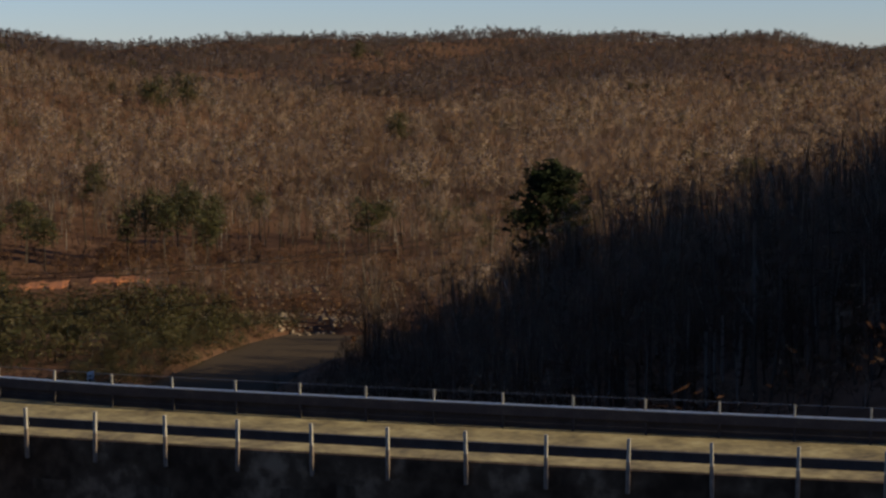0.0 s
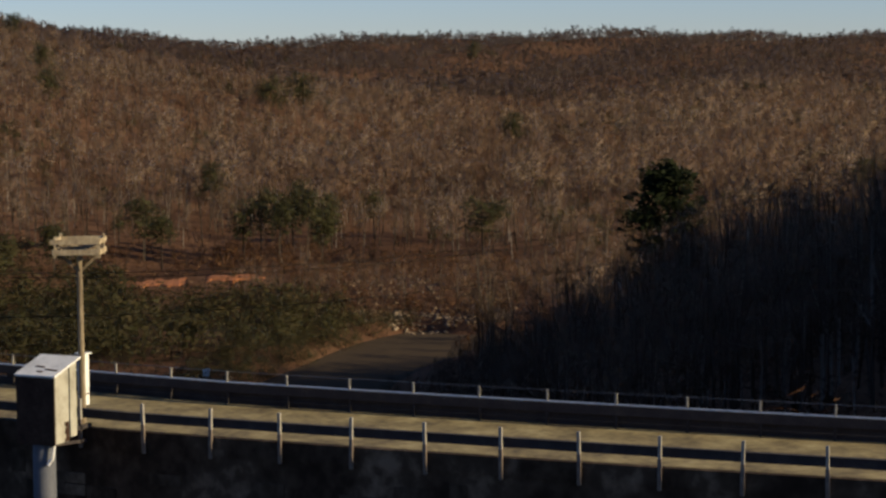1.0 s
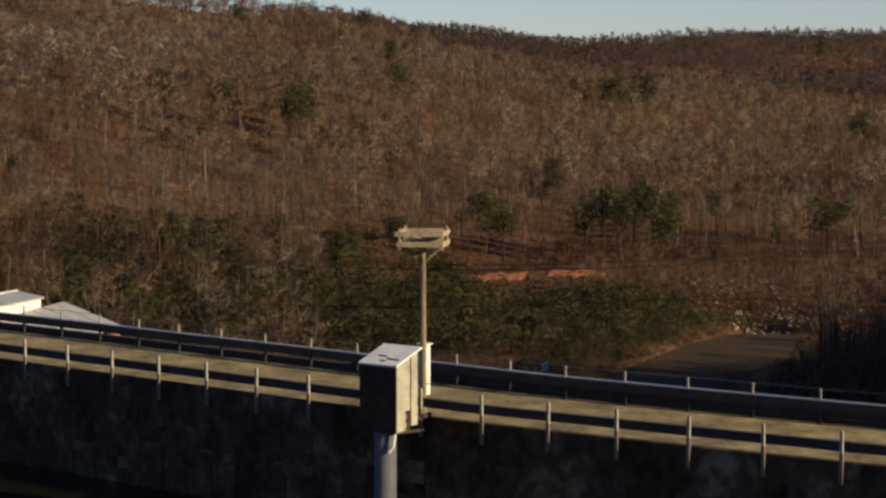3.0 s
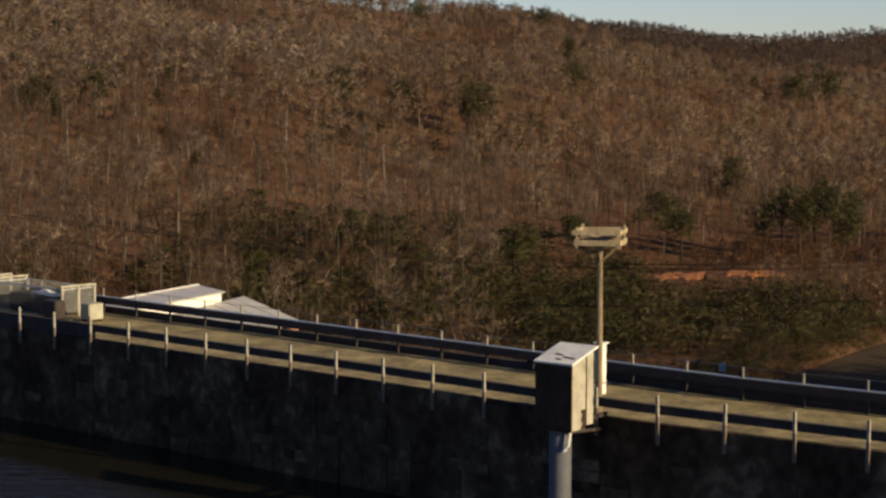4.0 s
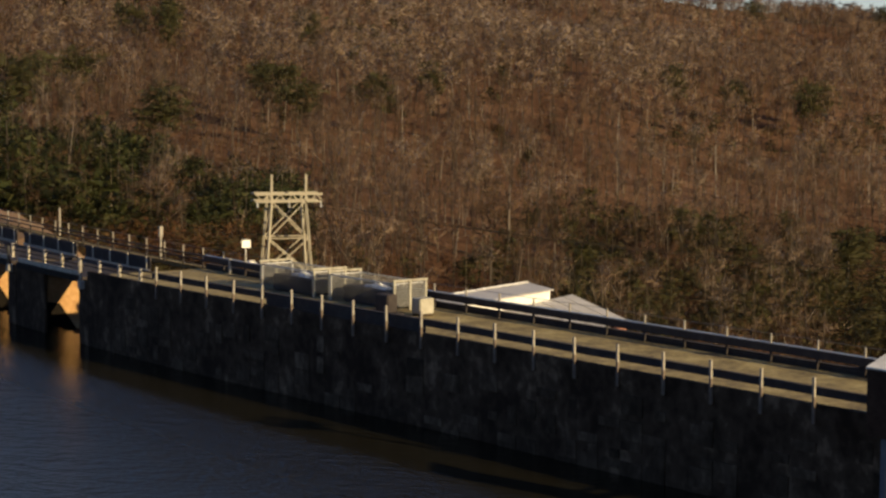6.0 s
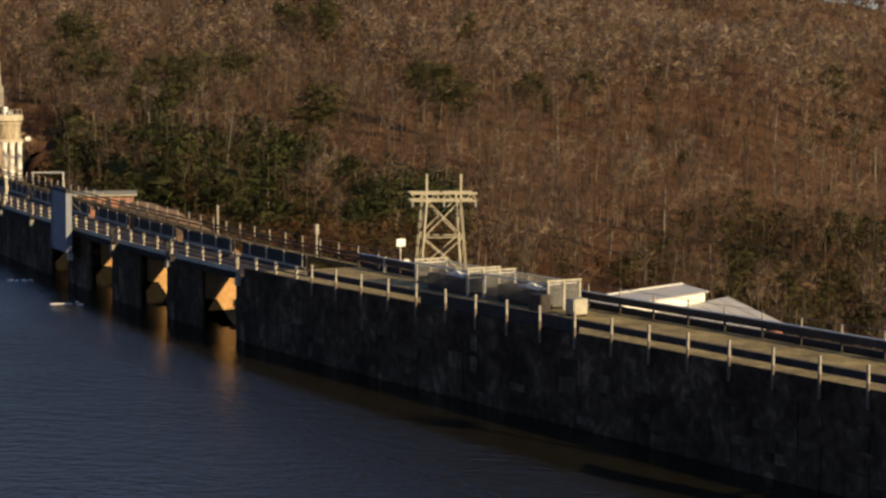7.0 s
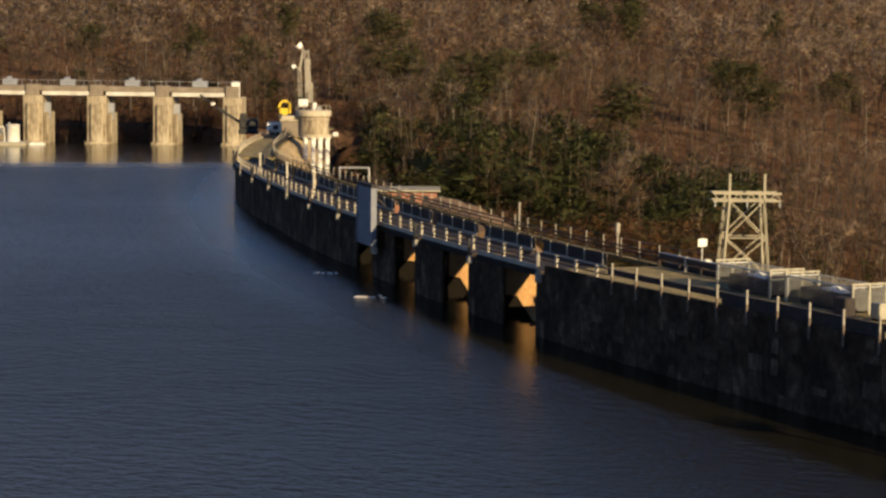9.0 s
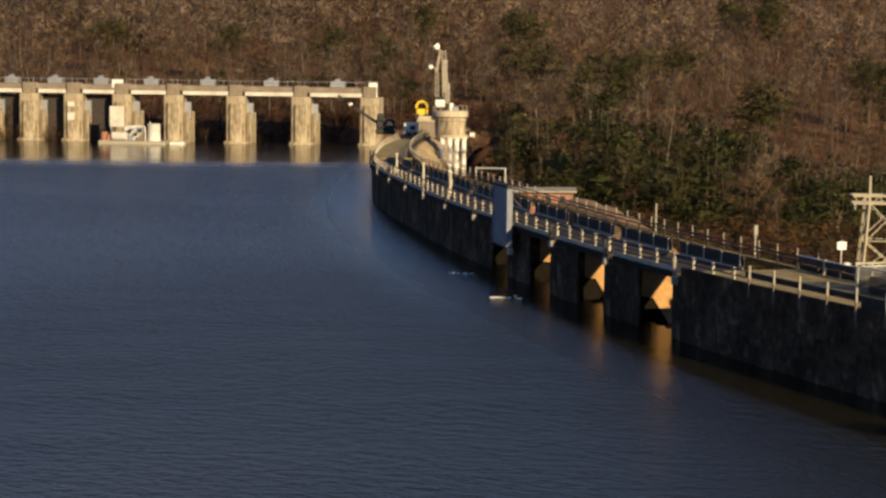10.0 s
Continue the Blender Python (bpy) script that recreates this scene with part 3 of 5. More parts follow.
# dark sheets added under the beam to black out the sunlit road strip
for h in np.arange(-43.5, -41.8, STEP):
    part("screen_panel", band(370.06, 370.02, 2.84, 3.295, h + 0.001, h + STEP - 0.001, 0.2), M_RAIL, near, "dark sheet covering the sunlit road strip beside the cages")
rail(R_FAR, -1, -47.62, "dark steel guard rail on pale posts along the valley side", True)


# ---- the gauge house on its pipe, the nest platform, the cabinet ----
g = thing("gauge_house", arc_pose(-47.70, 372.55, 0.0), "weathered cream gauge house with rusty edges on a steel pipe", "gauge house")
part("cabinet", prism(-0.74, 0.74, ((0, 2.85), (0.78, 2.85), (0.78, 5.25), (0, 5.02))), M_BOX, g)
part("front_panel", bbox(-0.73, 0.73, -0.035, 0.0, 2.80, 5.0, 0.01), M_RUST, g, "dark rusted steel front panel")
part("rear_cabinet", prism(-0.74, 0.74, ((0.86, 2.95), (1.24, 2.95), (1.24, 5.385), (0.86, 5.273))), M_BOX, g)
part("roof", box(bmesh.new(), -0.79, 0.77, 0.0, 1.62, 0.0, 0.07, Matrix.Translation((0, -0.06, 5.015)) @ pose(0, 0, 0, 16.4), 0.015), M_WHITE, g, "white sheet roof with dark streaks")
bm = bmesh.new()
for x, y, w in ((-0.3, 0.5, 0.5), (0.25, 0.62, 0.35), (0.0, 0.3, 0.22)):
    box(bm, x - w / 2, x + w / 2, y - 0.04, y + 0.04, 0.071, 0.085, Matrix.Translation((0, -0.06, 5.015)) @ pose(0, 0, 0, 16.4) @ pose(0, 0, 0, 0, 0, 8))
part("roof_seam", bm, M_RUST, g, "rusty seams on the roof")
bm = bmesh.new()
for k in range(9):
    z = 2.86 + k * 0.07
    box(bm, -0.752, -0.742, 0.60 - 0.05 * abs(k % 4 - 2), 0.76, z, z + 0.08)
part("rust_edge", bm, M_RUST, g, "flaking rust along the corner")
part("pipe", rod(bmesh.new(), (0, 0.42, -7), (0, 0.42, 2.86), 0.37, seg=24), M_PIPE, g, "wide galvanised steel pipe")
bm = bmesh.new()
rod(bm, (-0.55, 0.2, 2.85), (-0.50, 0.15, 2.35), 0.05), rod(bm, (-0.50, 0.15, 2.35), (-0.35, 0.1, 2.15), 0.06)
part("loose_bracket", bm, M_WHITE, g, "torn white cable duct hanging loose")
bm = bmesh.new()
for x in (-0.5, 0.5):
    beam(bm, (x, 1.2, 3.1), (x, 2.4, 3.1), 0.10, 0.14), beam(bm, (x, 0.1, 2.8), (x, 2.3, 2.6), 0.08, 0.1)
part("bracket", bm, M_RAIL, g, "steel bracket back to the dam")

p = thing("nest_platform", arc_pose(-47.615, 369.0, 2.8), "tall timber pole carrying a slatted wooden nest platform", "nest platform")
part("pole", rod(bmesh.new(), (0, 0, 0), (0.03, 0, 5.88), 0.115, 0.095, 12), M_WOOD, p)
turn = pose(0, 0, 0.1, 0, 0, -24) @ Matrix.Diagonal((1.2, 1.2, 1, 1))
deckm = bmesh.new()
for k in range(7):
    box(deckm, -0.64, 0.64, -0.63 + k * 0.182, -0.63 + k * 0.182 + 0.16, 5.78, 5.83, turn)
part("floor_boards", deckm, M_WOOD, p)
for a in range(4):
    m = turn @ pose(0, 0, 0, 0, 0, 90 * a)
    bm = bmesh.new()
    box(bm, -0.66, 0.66, 0.62, 0.665, 5.80, 5.98, m), box(bm, -0.70, 0.66, 0.62, 0.665, 6.16, 6.32, m @ pose(0, 0, 0, 0, 1.0 - 0.6 * a, 0))
    part("side_board", bm, M_PLANK, p)
    bm = bmesh.new()
    box(bm, 0.58, 0.67, 0.57, 0.61, 5.70, 6.42, m)
    part("corner_post", bm, M_PLANK, p)
    bm = bmesh.new()
    q = m @ Vector((0, 0.55, 5.78))
    beam(bm, (0.02, 0, 5.25), q, 0.06, 0.08)
    part("brace", bm, M_WOOD, p)
bm = bmesh.new()
for k in range(150):
    a, r0 = rng.uniform(0, 6.28), rng.uniform(0.1, 0.55)
    c = Vector((r0 * math.cos(a), r0 * math.sin(a), 5.86 + rng.uniform(0, 0.22)))
    d = Vector((math.cos(a + 1.4 + rng.uniform(-0.4, 0.4)), math.sin(a + 1.4), rng.uniform(-0.15, 0.15))) * rng.uniform(0.15, 0.35)
    rod(bm, turn @ (c - d), turn @ (c + d), 0.012, seg=3)
part("nest", bm, M_WOOD, p, "tangled stick nest")

c = thing("meter_cabinet", arc_pose(-47.575, 368.55, 2.8), "narrow white electric meter cabinet on a post", "cabinet")
part("body", bbox(-0.16, 0.16, -0.13, 0.13, 0.62, 2.38, 0.02), M_WHITE, c)
part("cap", bbox(-0.22, 0.22, -0.2, 0.2, 2.384, 2.43, 0.01), M_WHITE, c)
part("clamp", bbox(-0.165, 0.165, -0.135, 0.135, 1.0, 1.04), M_RUST, c)
part("post", bbox(-0.05, 0.05, -0.05, 0.05, 0.0, 0.62), M_RAIL, c)
part("conduit", rod(bmesh.new(), (0.12, 0.0, 0.0), (0.12, 0, 0.62), 0.025), M_GALV, c)


# ---- the woods: templates of trees, set out over the land ----
def set_normals(me, normals):
    """Give the mesh the soft normals of the crowns that it fills."""
    me.attributes.new("custom_normal", "FLOAT_VECTOR", "POINT").data.foreach_set("vector", normals.astype(np.float32).ravel())


def mesh_np(name, verts, tris, mats, index, label, category, tint=None, normals=None):
    me = bpy.data.meshes.new(name)
    n = len(tris)
    me.vertices.add(len(verts)), me.loops.add(n * 3), me.polygons.add(n)
    me.vertices.foreach_set("co", verts.astype(np.float32).ravel())
    me.loops.foreach_set("vertex_index", tris.astype(np.int32).ravel())
    me.polygons.foreach_set("loop_start", np.arange(0, n * 3, 3, dtype=np.int32))
    me.polygons.foreach_set("loop_total", np.full(n, 3, dtype=np.int32))
    for m in mats:
        me.materials.append(m)
    me.polygons.foreach_set("material_index", index.astype(np.int32))
    if tint is not None:
        me.attributes.new("tint", "FLOAT", "POINT").data.foreach_set("value", tint.astype(np.float32))
    if normals is not None:
        set_normals(me, normals)
    me.update(calc_edges=True)
    return tagged(new(name, me), label, category, kind="stuff")


class Shape:
    """Triangles gathered for one template; kind 0 bark, 1 twig or leaf. Each vertex carries the normal of the rounded mass it belongs to."""

    def __init__(self):
        self.v, self.t, self.k, self.n = [], [], [], []

    def limb(self, a, b, ra, rb, n=3, kind=0):
        a, b = Vector(a), Vector(b)
        q = (b - a).to_track_quat("Z", "Y")
        i = len(self.v)
        for p, r in ((a, ra), (b, rb)):
            for j in range(n):
                w = 2 * math.pi * j / n
                d = q @ Vector((math.cos(w), math.sin(w), 0))
                self.v.append(tuple(p + d * r))
                self.n.append(tuple(d))
        for j in range(n):
            c, d = i + j, i + (j + 1) % n
            self.t += [(c, d, d + n), (c, d + n, c + n)]
            self.k += [kind, kind]

    def face(self, pts, normal, kind):
        i = len(self.v)
        self.v += [tuple(p) for p in pts]
        nn = tuple((normal + Vector((rng.gauss(0, 0.10), rng.gauss(0, 0.10), rng.gauss(0, 0.10)))).normalized())
        self.n += [nn] * 3
        self.t.append((i, i + 1, i + 2))
        self.k.append(kind)

    def blade(self, a, d, w, kind=1, normal=Vector((0, 0, 1))):
        """A slim pointed sliver from a along d."""
        a, d = Vector(a), Vector(d)
        s = d.cross(Vector((rng.gauss(0, 1), rng.gauss(0, 1), rng.gauss(0, 1)))).normalized() * w * 0.5
        self.face((a - s, a + s, a + d), normal, kind)

    def tuft(self, c, r, kind=1, normal=Vector((0, 0, 1))):
        """A leaf clump facet of size r at c."""
        c = Vector(c)
        self.face([c + Vector((rng.gauss(0, 1), rng.gauss(0, 1), rng.gauss(0, 0.7))) * r for _ in range(3)], normal, kind)

    def arrays(self):
        return np.array(self.v), np.array(self.t), np.array(self.k), np.array(self.n)


UP = Vector((0, 0, 1))


def bare_tree(level):
    """A leafless broadleaf tree of about 14 m with a rounded, twiggy crown; level 0 near to 4 far."""
    s = Shape()
    H = 14.0
    lean = Vector((rng.uniform(-0.8, 0.8), rng.uniform(-0.8, 0.8), 0))
    top = Vector((0, 0, H * 0.78)) + lean
    mid = top * 0.5 + Vector((rng.uniform(-0.3, 0.3), rng.uniform(-0.3, 0.3), 0))
    rb = rng.uniform(0.11, 0.18)
    if level < 3 or level == 5:
        n = 5 if level == 0 else 3
        rb *= 1.0 if level else 0.8
        s.limb((0, 0, -0.5), mid, rb, rb * 0.7, n), s.limb(mid, top, rb * 0.7, rb * 0.15, n)
    else:
        s.blade((0, 0, -0.5), top, 0.3, 0, Vector((0.6, -0.8, 0.3)))
    # the crown is a cloud of a few rounded lobes, its twigs rising
    lobes, limbs, twigs, width, length = ((5, 1, 25, 0.15, 1.4), (5, 0, 18, 0.34, 1.6), (4, 0, 20, 0.40, 1.5), (4, 0, 12, 0.66, 1.7), (3, 0, 7, 1.45, 2.0), (4, 1, 16, 0.15, 1.5))[level]
    for j in range(lobes):
        w, e = rng.uniform(0, 6.28), rng.uniform(0.3, 2.0)
        c = Vector((e * math.cos(w), e * math.sin(w), rng.uniform(0.36, 0.82) * H)) + lean * 0.8
        r = rng.uniform(1.6, 2.5)
        for _ in range(limbs):
            a = mid.lerp(top, rng.uniform(-0.3, 0.7))
            s.limb(a, c + Vector((rng.gauss(0, 0.6), rng.gauss(0, 0.6), rng.gauss(0.6, 0.5))), 0.07, 0.02, 3)
        for _ in range(twigs):
            d = Vector((rng.gauss(0, 1), rng.gauss(0, 1), rng.gauss(0.35, 0.9))).normalized()
            q = c + d * r * rng.uniform(0.15, 0.95)
            e = (d * 0.8 + Vector((rng.gauss(0, 0.6), rng.gauss(0, 0.6), rng.gauss(0.45 if level == 0 else 0.1, 0.5)))).normalized()
            s.blade(q - e * length * 0.4, e * length * rng.uniform(0.7, 1.3), width, 1, (q - c) / r * 0.8 + (c - Vector((0, 0, 8))) * 0.1 + UP * 0.1)
    return s.arrays()


def ever_shape(level):
    """A round-headed evergreen standing among bare trees."""
    s = Shape()
    s.limb((0, 0, -0.5), (rng.uniform(-0.4, 0.4), 0, 10.5), 0.17, 0.05, 3)
    n, r = ((240, 0.34), (110, 0.46), (62, 0.62), (30, 0.85), (14, 1.1))[level]
    lobes = [(rng.gauss(0, 0.75), rng.gauss(0, 0.75), rng.uniform(4.6, 9.6), rng.uniform(1.2, 2.0)) for _ in range(6)]
    for _ in range(n):
        x, y, z, q = rng.choice(lobes)
        d = Vector((rng.gauss(0, 1), rng.gauss(0, 1), rng.gauss(0.2, 1))).normalized()
        s.tuft(Vector((x, y, z)) + d * q * rng.uniform(0.5, 1.0), r * rng.uniform(0.6, 1.1), 1, d + UP * 0.1)
    return s.arrays()


def pine_shape(level, H=15.0, spread=3.2):
    """A pine with an open, uneven crown; its crown holds gaps."""
    s = Shape()
    s.limb((0, 0, -0.5), (rng.uniform(-0.4, 0.4), 0, H * 0.97), 0.2, 0.05, 5)
    whorls, per, r = ((18, 66, 0.30), (8, 8, 0.5), (5, 4, 1.0))[level]
    for j in range(whorls):
        f = 0.35 + 0.65 * (j + rng.random()) / whorls
        reach = spread * 0.62 * math.sin(math.pi * min(1.0, (f - 0.22) / 0.86)) ** 0.6 * rng.uniform(0.55, 1.1)
        for _ in range(3 if level else 5):
            w = rng.uniform(0, 6.28)
            tip = Vector((math.cos(w) * reach, math.sin(w) * reach, H * f + rng.uniform(-0.2, 0.5)))
            root = Vector((0, 0, H * f - 0.4))
            if level < 2:
                s.limb(root, tip, 0.04, 0.015, 3)
            for _ in range(per // 3 + 1):
                c = root.lerp(tip, rng.uniform(0.35, 1.05))
                e = Vector((rng.gauss(0, 0.28), rng.gauss(0, 0.28), rng.gauss(0, 0.2)))
                s.tuft(c + e, r * rng.uniform(0.6, 1.2), 1, e + UP * 0.4 + (tip - root).normalized() * 0.4)
    return s.arrays()


def bush_shape(level):
    """An open thicket of stems; level 1 is for farther ground."""
    s = Shape()
    n, r = ((22, 1.0), (9, 1.6))[level]
    for _ in range(6):
        w, e = rng.uniform(0, 6.28), rng.uniform(0.4, 1.2)
        tip = Vector((math.cos(w) * e, math.sin(w) * e, rng.uniform(1.2, 3.4)))
        s.blade((0, 0, -0.3), tip, 0.08, 0)
        for _ in range(n):
            q = tip * rng.uniform(0.45, 1.05) + Vector((rng.gauss(0, 0.35), rng.gauss(0, 0.35), rng.gauss(0, 0.25)))
            s.tuft(q, r * rng.uniform(0.07, 0.15), 1, (q - Vector((0, 0, 1.2))).normalized() * 0.7 + UP * 0.15)
    return s.arrays()


def dome_shape(level):
    """A rounded, dense bush of several lumps."""
    s = Shape()
    s.blade((0, 0, -0.3), (0, 0, 1.5), 0.2, 0)
    lobes = [(rng.gauss(0, 0.9), rng.gauss(0, 0.9), rng.uniform(0.6, 2.6), rng.uniform(0.9, 1.5)) for _ in range(5)]
    for _ in range(150):
        x, y, z, q = rng.choice(lobes)
        d = Vector((rng.gauss(0, 1), rng.gauss(0, 1), rng.gauss(0.3, 1))).normalized()
        s.tuft(Vector((x, y, z)) + d * q * rng.uniform(0.55, 1.0), rng.uniform(0.10, 0.24), 1, d + UP * 0.1)
    return s.arrays()


def plant(name, shapes, x, y, scale, mats, label, category, floor=-99.0, tone=(0.0, 1.0)):
    """One object holding copies of the shapes at the places given."""
    g = np.random.default_rng(len(x) + 7)
    z = np.maximum(land(x, y), floor)
    which = g.integers(0, len(shapes), len(x))
    V, T, K, W, N, base = [], [], [], [], [], 0
    for i, (v, t, k, nv) in enumerate(shapes):
        m = which == i
        n = int(m.sum())
        if not n:
            continue
        a = g.uniform(0, 2 * np.pi, n)
        sc = scale[m] * g.uniform(0.8, 1.2, n)
        wide = sc * g.uniform(0.8, 1.25, n)
        c, s = np.cos(a)[:, None], np.sin(a)[:, None]
        px = (v[None, :, 0] * c - v[None, :, 1] * s) * wide[:, None] + x[m][:, None]
        py = (v[None, :, 0] * s + v[None, :, 1] * c) * wide[:, None] + y[m][:, None]
        pz = v[None, :, 2] * sc[:, None] + z[m][:, None]
        V.append(np.stack([px, py, pz], -1).reshape(-1, 3))
        N.append(np.stack([nv[None, :, 0] * c - nv[None, :, 1] * s, nv[None, :, 0] * s + nv[None, :, 1] * c, np.broadcast_to(nv[None, :, 2], px.shape)], -1).reshape(-1, 3))
        T.append((t[None] + (np.arange(n) * len(v))[:, None, None] + base).reshape(-1, 3))
        K.append(np.tile(k, n))
        W.append(np.repeat(g.uniform(*tone, n), len(v)))
        base += n * len(v)
    return mesh_np(name, np.concatenate(V), np.concatenate(T), mats, np.concatenate(K), label, category, np.concatenate(W), np.concatenate(N))


def scatter(n, a0, a1, d0, d1, seed):
    g = np.random.default_rng(seed)
    a = np.radians(g.uniform(a0, a1, n))
    d = np.sqrt(g.uniform(d0 * d0, d1 * d1, n))
    return d * np.sin(a), d * np.cos(a)


def keep(x, y):
    """Dry wooded land: off the lake, the bench behind the dam, the river and the open ground by it."""
    a, d = np.degrees(np.arctan2(x, y)), np.hypot(x, y)
    hd = np.degrees(np.arctan2(y - CY, CX - x))
    r = np.hypot(x - CX, y - CY) - np.interp(hd, BEND_H, BEND_R)
    edge = np.where(hd > -30, 359.0, 350.0)
    ok = (land(x, y) > -20.4) & ~((r > edge) & (hd < -4) & (d < 345)) & ~((a < -19.5) & (d < 337)) & ~((r > 366) & (d < 333))
    ok &= ~((np.abs(a - 12) < 4.2) & (d < 233))
    ok &= ~(np.hypot(x + 93, y - 246) < 7)
    ok &= ~((np.abs(a + 10.4) < 0.5) & (d > 296) & (d < 345))
    run, off = (x + 93) * 0.883 - (y - 246) * 0.469, (x + 93) * 0.469 + (y - 246) * 0.883
    ok &= ~((np.abs(off) < 5) & (run > 0) & (run < 9))   # no trees sunward of the intake, so its columns stay lit
    ok &= ~((np.hypot(x + 57, y - 172) < 9) | (np.hypot(x + 25, y - 163) < 5) | (np.hypot(x + 5, y - 121) < 14))
    return ok


def open_ground(x, y):
    """The scrubby flats on both sides of the river."""
    a, d = np.degrees(np.arctan2(x, y)), np.hypot(x, y)
    return (a > 6.5) & (a < 22.5) & (d < 385 - 5 * np.abs(a - 14)) & (d > 185)


def grove(name, level, n, a0, a1, d0, d1, seed, tall, label):
    x, y = scatter(n, a0, a1, d0, d1, seed)
    g = np.random.default_rng(seed)
    m = keep(x, y) & (~open_ground(x, y) | (g.random(n) < 0.12))
    m &= ~((np.abs(np.degrees(np.arctan2(x, y)) + 13) < 6.5) & (np.hypot(x, y) < 330)) | (g.random(n) < 0.5)
    a_, d_ = np.degrees(np.arctan2(x, y)), np.hypot(x, y)
    m &= ~((a_ > 12) & (a_ < 22) & (d_ < 277))
    x, y = x[m], y[m]
    sc = tall * g.uniform(0.65, 1.15, len(x))
    # evergreens gather loosely in patches
    patch = np.sin(x / 47 + 1.0) * np.sin(y / 39 + 2.0) + 0.5 * np.sin(x / 17 - y / 23)
    ever = g.random(len(x)) < np.clip((patch - 0.4) * 0.6, 0.025, 0.42)
    # twigs turn paler up the slope beyond the dam's end, painting its haze
    d_, a_ = np.hypot(x, y), np.degrees(np.arctan2(x, y))
    pale = ~ever & (g.random(len(x)) < np.clip((d_ - 400) / 350, 0, 1) * np.clip((5 - a_) / 8, 0, 1)) & (level < 3)
    dark = ~ever & ~pale
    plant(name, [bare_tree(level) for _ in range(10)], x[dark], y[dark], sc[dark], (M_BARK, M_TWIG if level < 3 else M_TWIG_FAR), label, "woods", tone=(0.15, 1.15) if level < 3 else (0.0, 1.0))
    if pale.any():
        plant(name, [bare_tree(level) for _ in range(8)], x[pale], y[pale], sc[pale], (M_BARK, M_TWIG_PALE), label, "woods")
    plant("pine_wood", [ever_shape(level) for _ in range(6)], x[ever], y[ever], sc[ever] * 0.85, (M_BARK, M_NEEDLE), "dark green pines scattered among bare hillside trees", "woods")


grove("bare_wood", 0, 3200, -36, 37, 205, 430, 11, 0.85, "bare brown and grey broadleaf trees close below the dam")
grove("bare_wood", 1, 5600, -35, 36.5, 430, 680, 12, 0.95, "bare brown winter woodland covering the near hillside")
grove("bare_wood", 2, 8600, -35, 36.5, 680, 1020, 15, 0.95, "bare brown winter woodland high on the hillside")
grove("bare_wood", 3, 7800, 5, 36, 1020, 1700, 13, 0.95, "bare winter woodland on the far slopes")
grove("bare_wood", 4, 16500, 5, 36, 1700, 2800, 16, 0.85, "bare winter woodland on the far ridges")


x, y = scatter(1350, 20.5, 38, 118, 245, 14)
m = keep(x, y) & (land(x, y) > -19.3)
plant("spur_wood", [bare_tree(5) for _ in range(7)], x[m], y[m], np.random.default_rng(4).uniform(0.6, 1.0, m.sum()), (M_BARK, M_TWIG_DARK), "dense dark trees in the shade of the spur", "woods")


def brush(name, n, a0, a1, d0, d1, seed, size, mat, test, label, shape=bush_shape, level=0):
    x, y = scatter(n, a0, a1, d0, d1, seed)
    m = (land(x, y) > -20.5) & test(x, y) & keep(x, y)
    m &= ~((at(x, y) > 8) & (at(x, y) < 15.2) & (np.hypot(x, y) > 309) & (np.hypot(x, y) < 327))   # the bare clay track
    x, y = x[m], y[m]
    sc = size * np.random.default_rng(seed).uniform(0.55, 1.2, len(x))
    return plant(name, [shape(level) for _ in range(7)], x, y, sc, (M_BARK, mat), label, "scrub")


at = lambda x, y: np.degrees(np.arctan2(x, y))
x, y = scatter(520, 18.6, 22.5, 166, 216, 34)
m = land(x, y) > -20.6
x, y = x[m], y[m]
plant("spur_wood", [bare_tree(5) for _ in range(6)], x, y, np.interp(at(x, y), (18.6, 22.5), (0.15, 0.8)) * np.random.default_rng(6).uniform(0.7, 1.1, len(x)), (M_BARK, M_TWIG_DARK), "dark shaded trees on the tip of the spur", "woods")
x, y = scatter(700, 7.5, 18.6, 205, 278, 35)
m = (land(x, y) > -20.6) & ~((np.abs(at(x, y) - 12.79) < 0.7) & (np.hypot(x, y) < 224))
plant("brown_scrub", [bush_shape(0) for _ in range(6)], x[m], y[m], np.random.default_rng(8).uniform(0.22, 0.5, m.sum()), (M_BARK, M_BUSH), "low olive and brown scrub along the near river bank", "scrub")
brush("evergreen_scrub", 400, 6, 17.5, 225, 300, 21, 1.25, M_BUSH, lambda x, y: (np.hypot(x, y) < 292) & (at(x, y) < 16.8), "dense olive green thicket on the river bank", dome_shape)
brush("brown_scrub", 1300, 13, 24, 268, 400, 22, 0.9, M_SCRUB, open_ground, "red-brown winter scrub and saplings beyond the river", level=1)
brush("bank_saplings", 170, 13.5, 26, 278, 312, 28, 0.5, M_TWIG, lambda x, y: x == x, "bare saplings along the far river bank", bare_tree)
brush("brown_scrub", 700, 5, 16, 285, 390, 23, 0.8, M_SCRUB, open_ground, "red-brown winter scrub on the valley flat", level=1)
brush("brown_scrub", 1000, -14, 25, 330, 520, 30, 1.1, M_SCRUB, lambda x, y: x == x, "red-brown undergrowth at the edge of the woods", level=1)
brush("brown_scrub", 700, -12, 8, 150, 270, 24, 1.1, M_SCRUB, lambda x, y: x == x, "red-brown undergrowth at the foot of the hill", level=1)
brush("evergreen_scrub", 440, -17.8, -9, 208, 300, 41, 1.9, M_LAUREL, lambda x, y: np.sin(x / 8.0) + np.sin(y / 9.0 + x / 21) > -0.6, "dark green bushes filling the hollow below the dam", dome_shape)
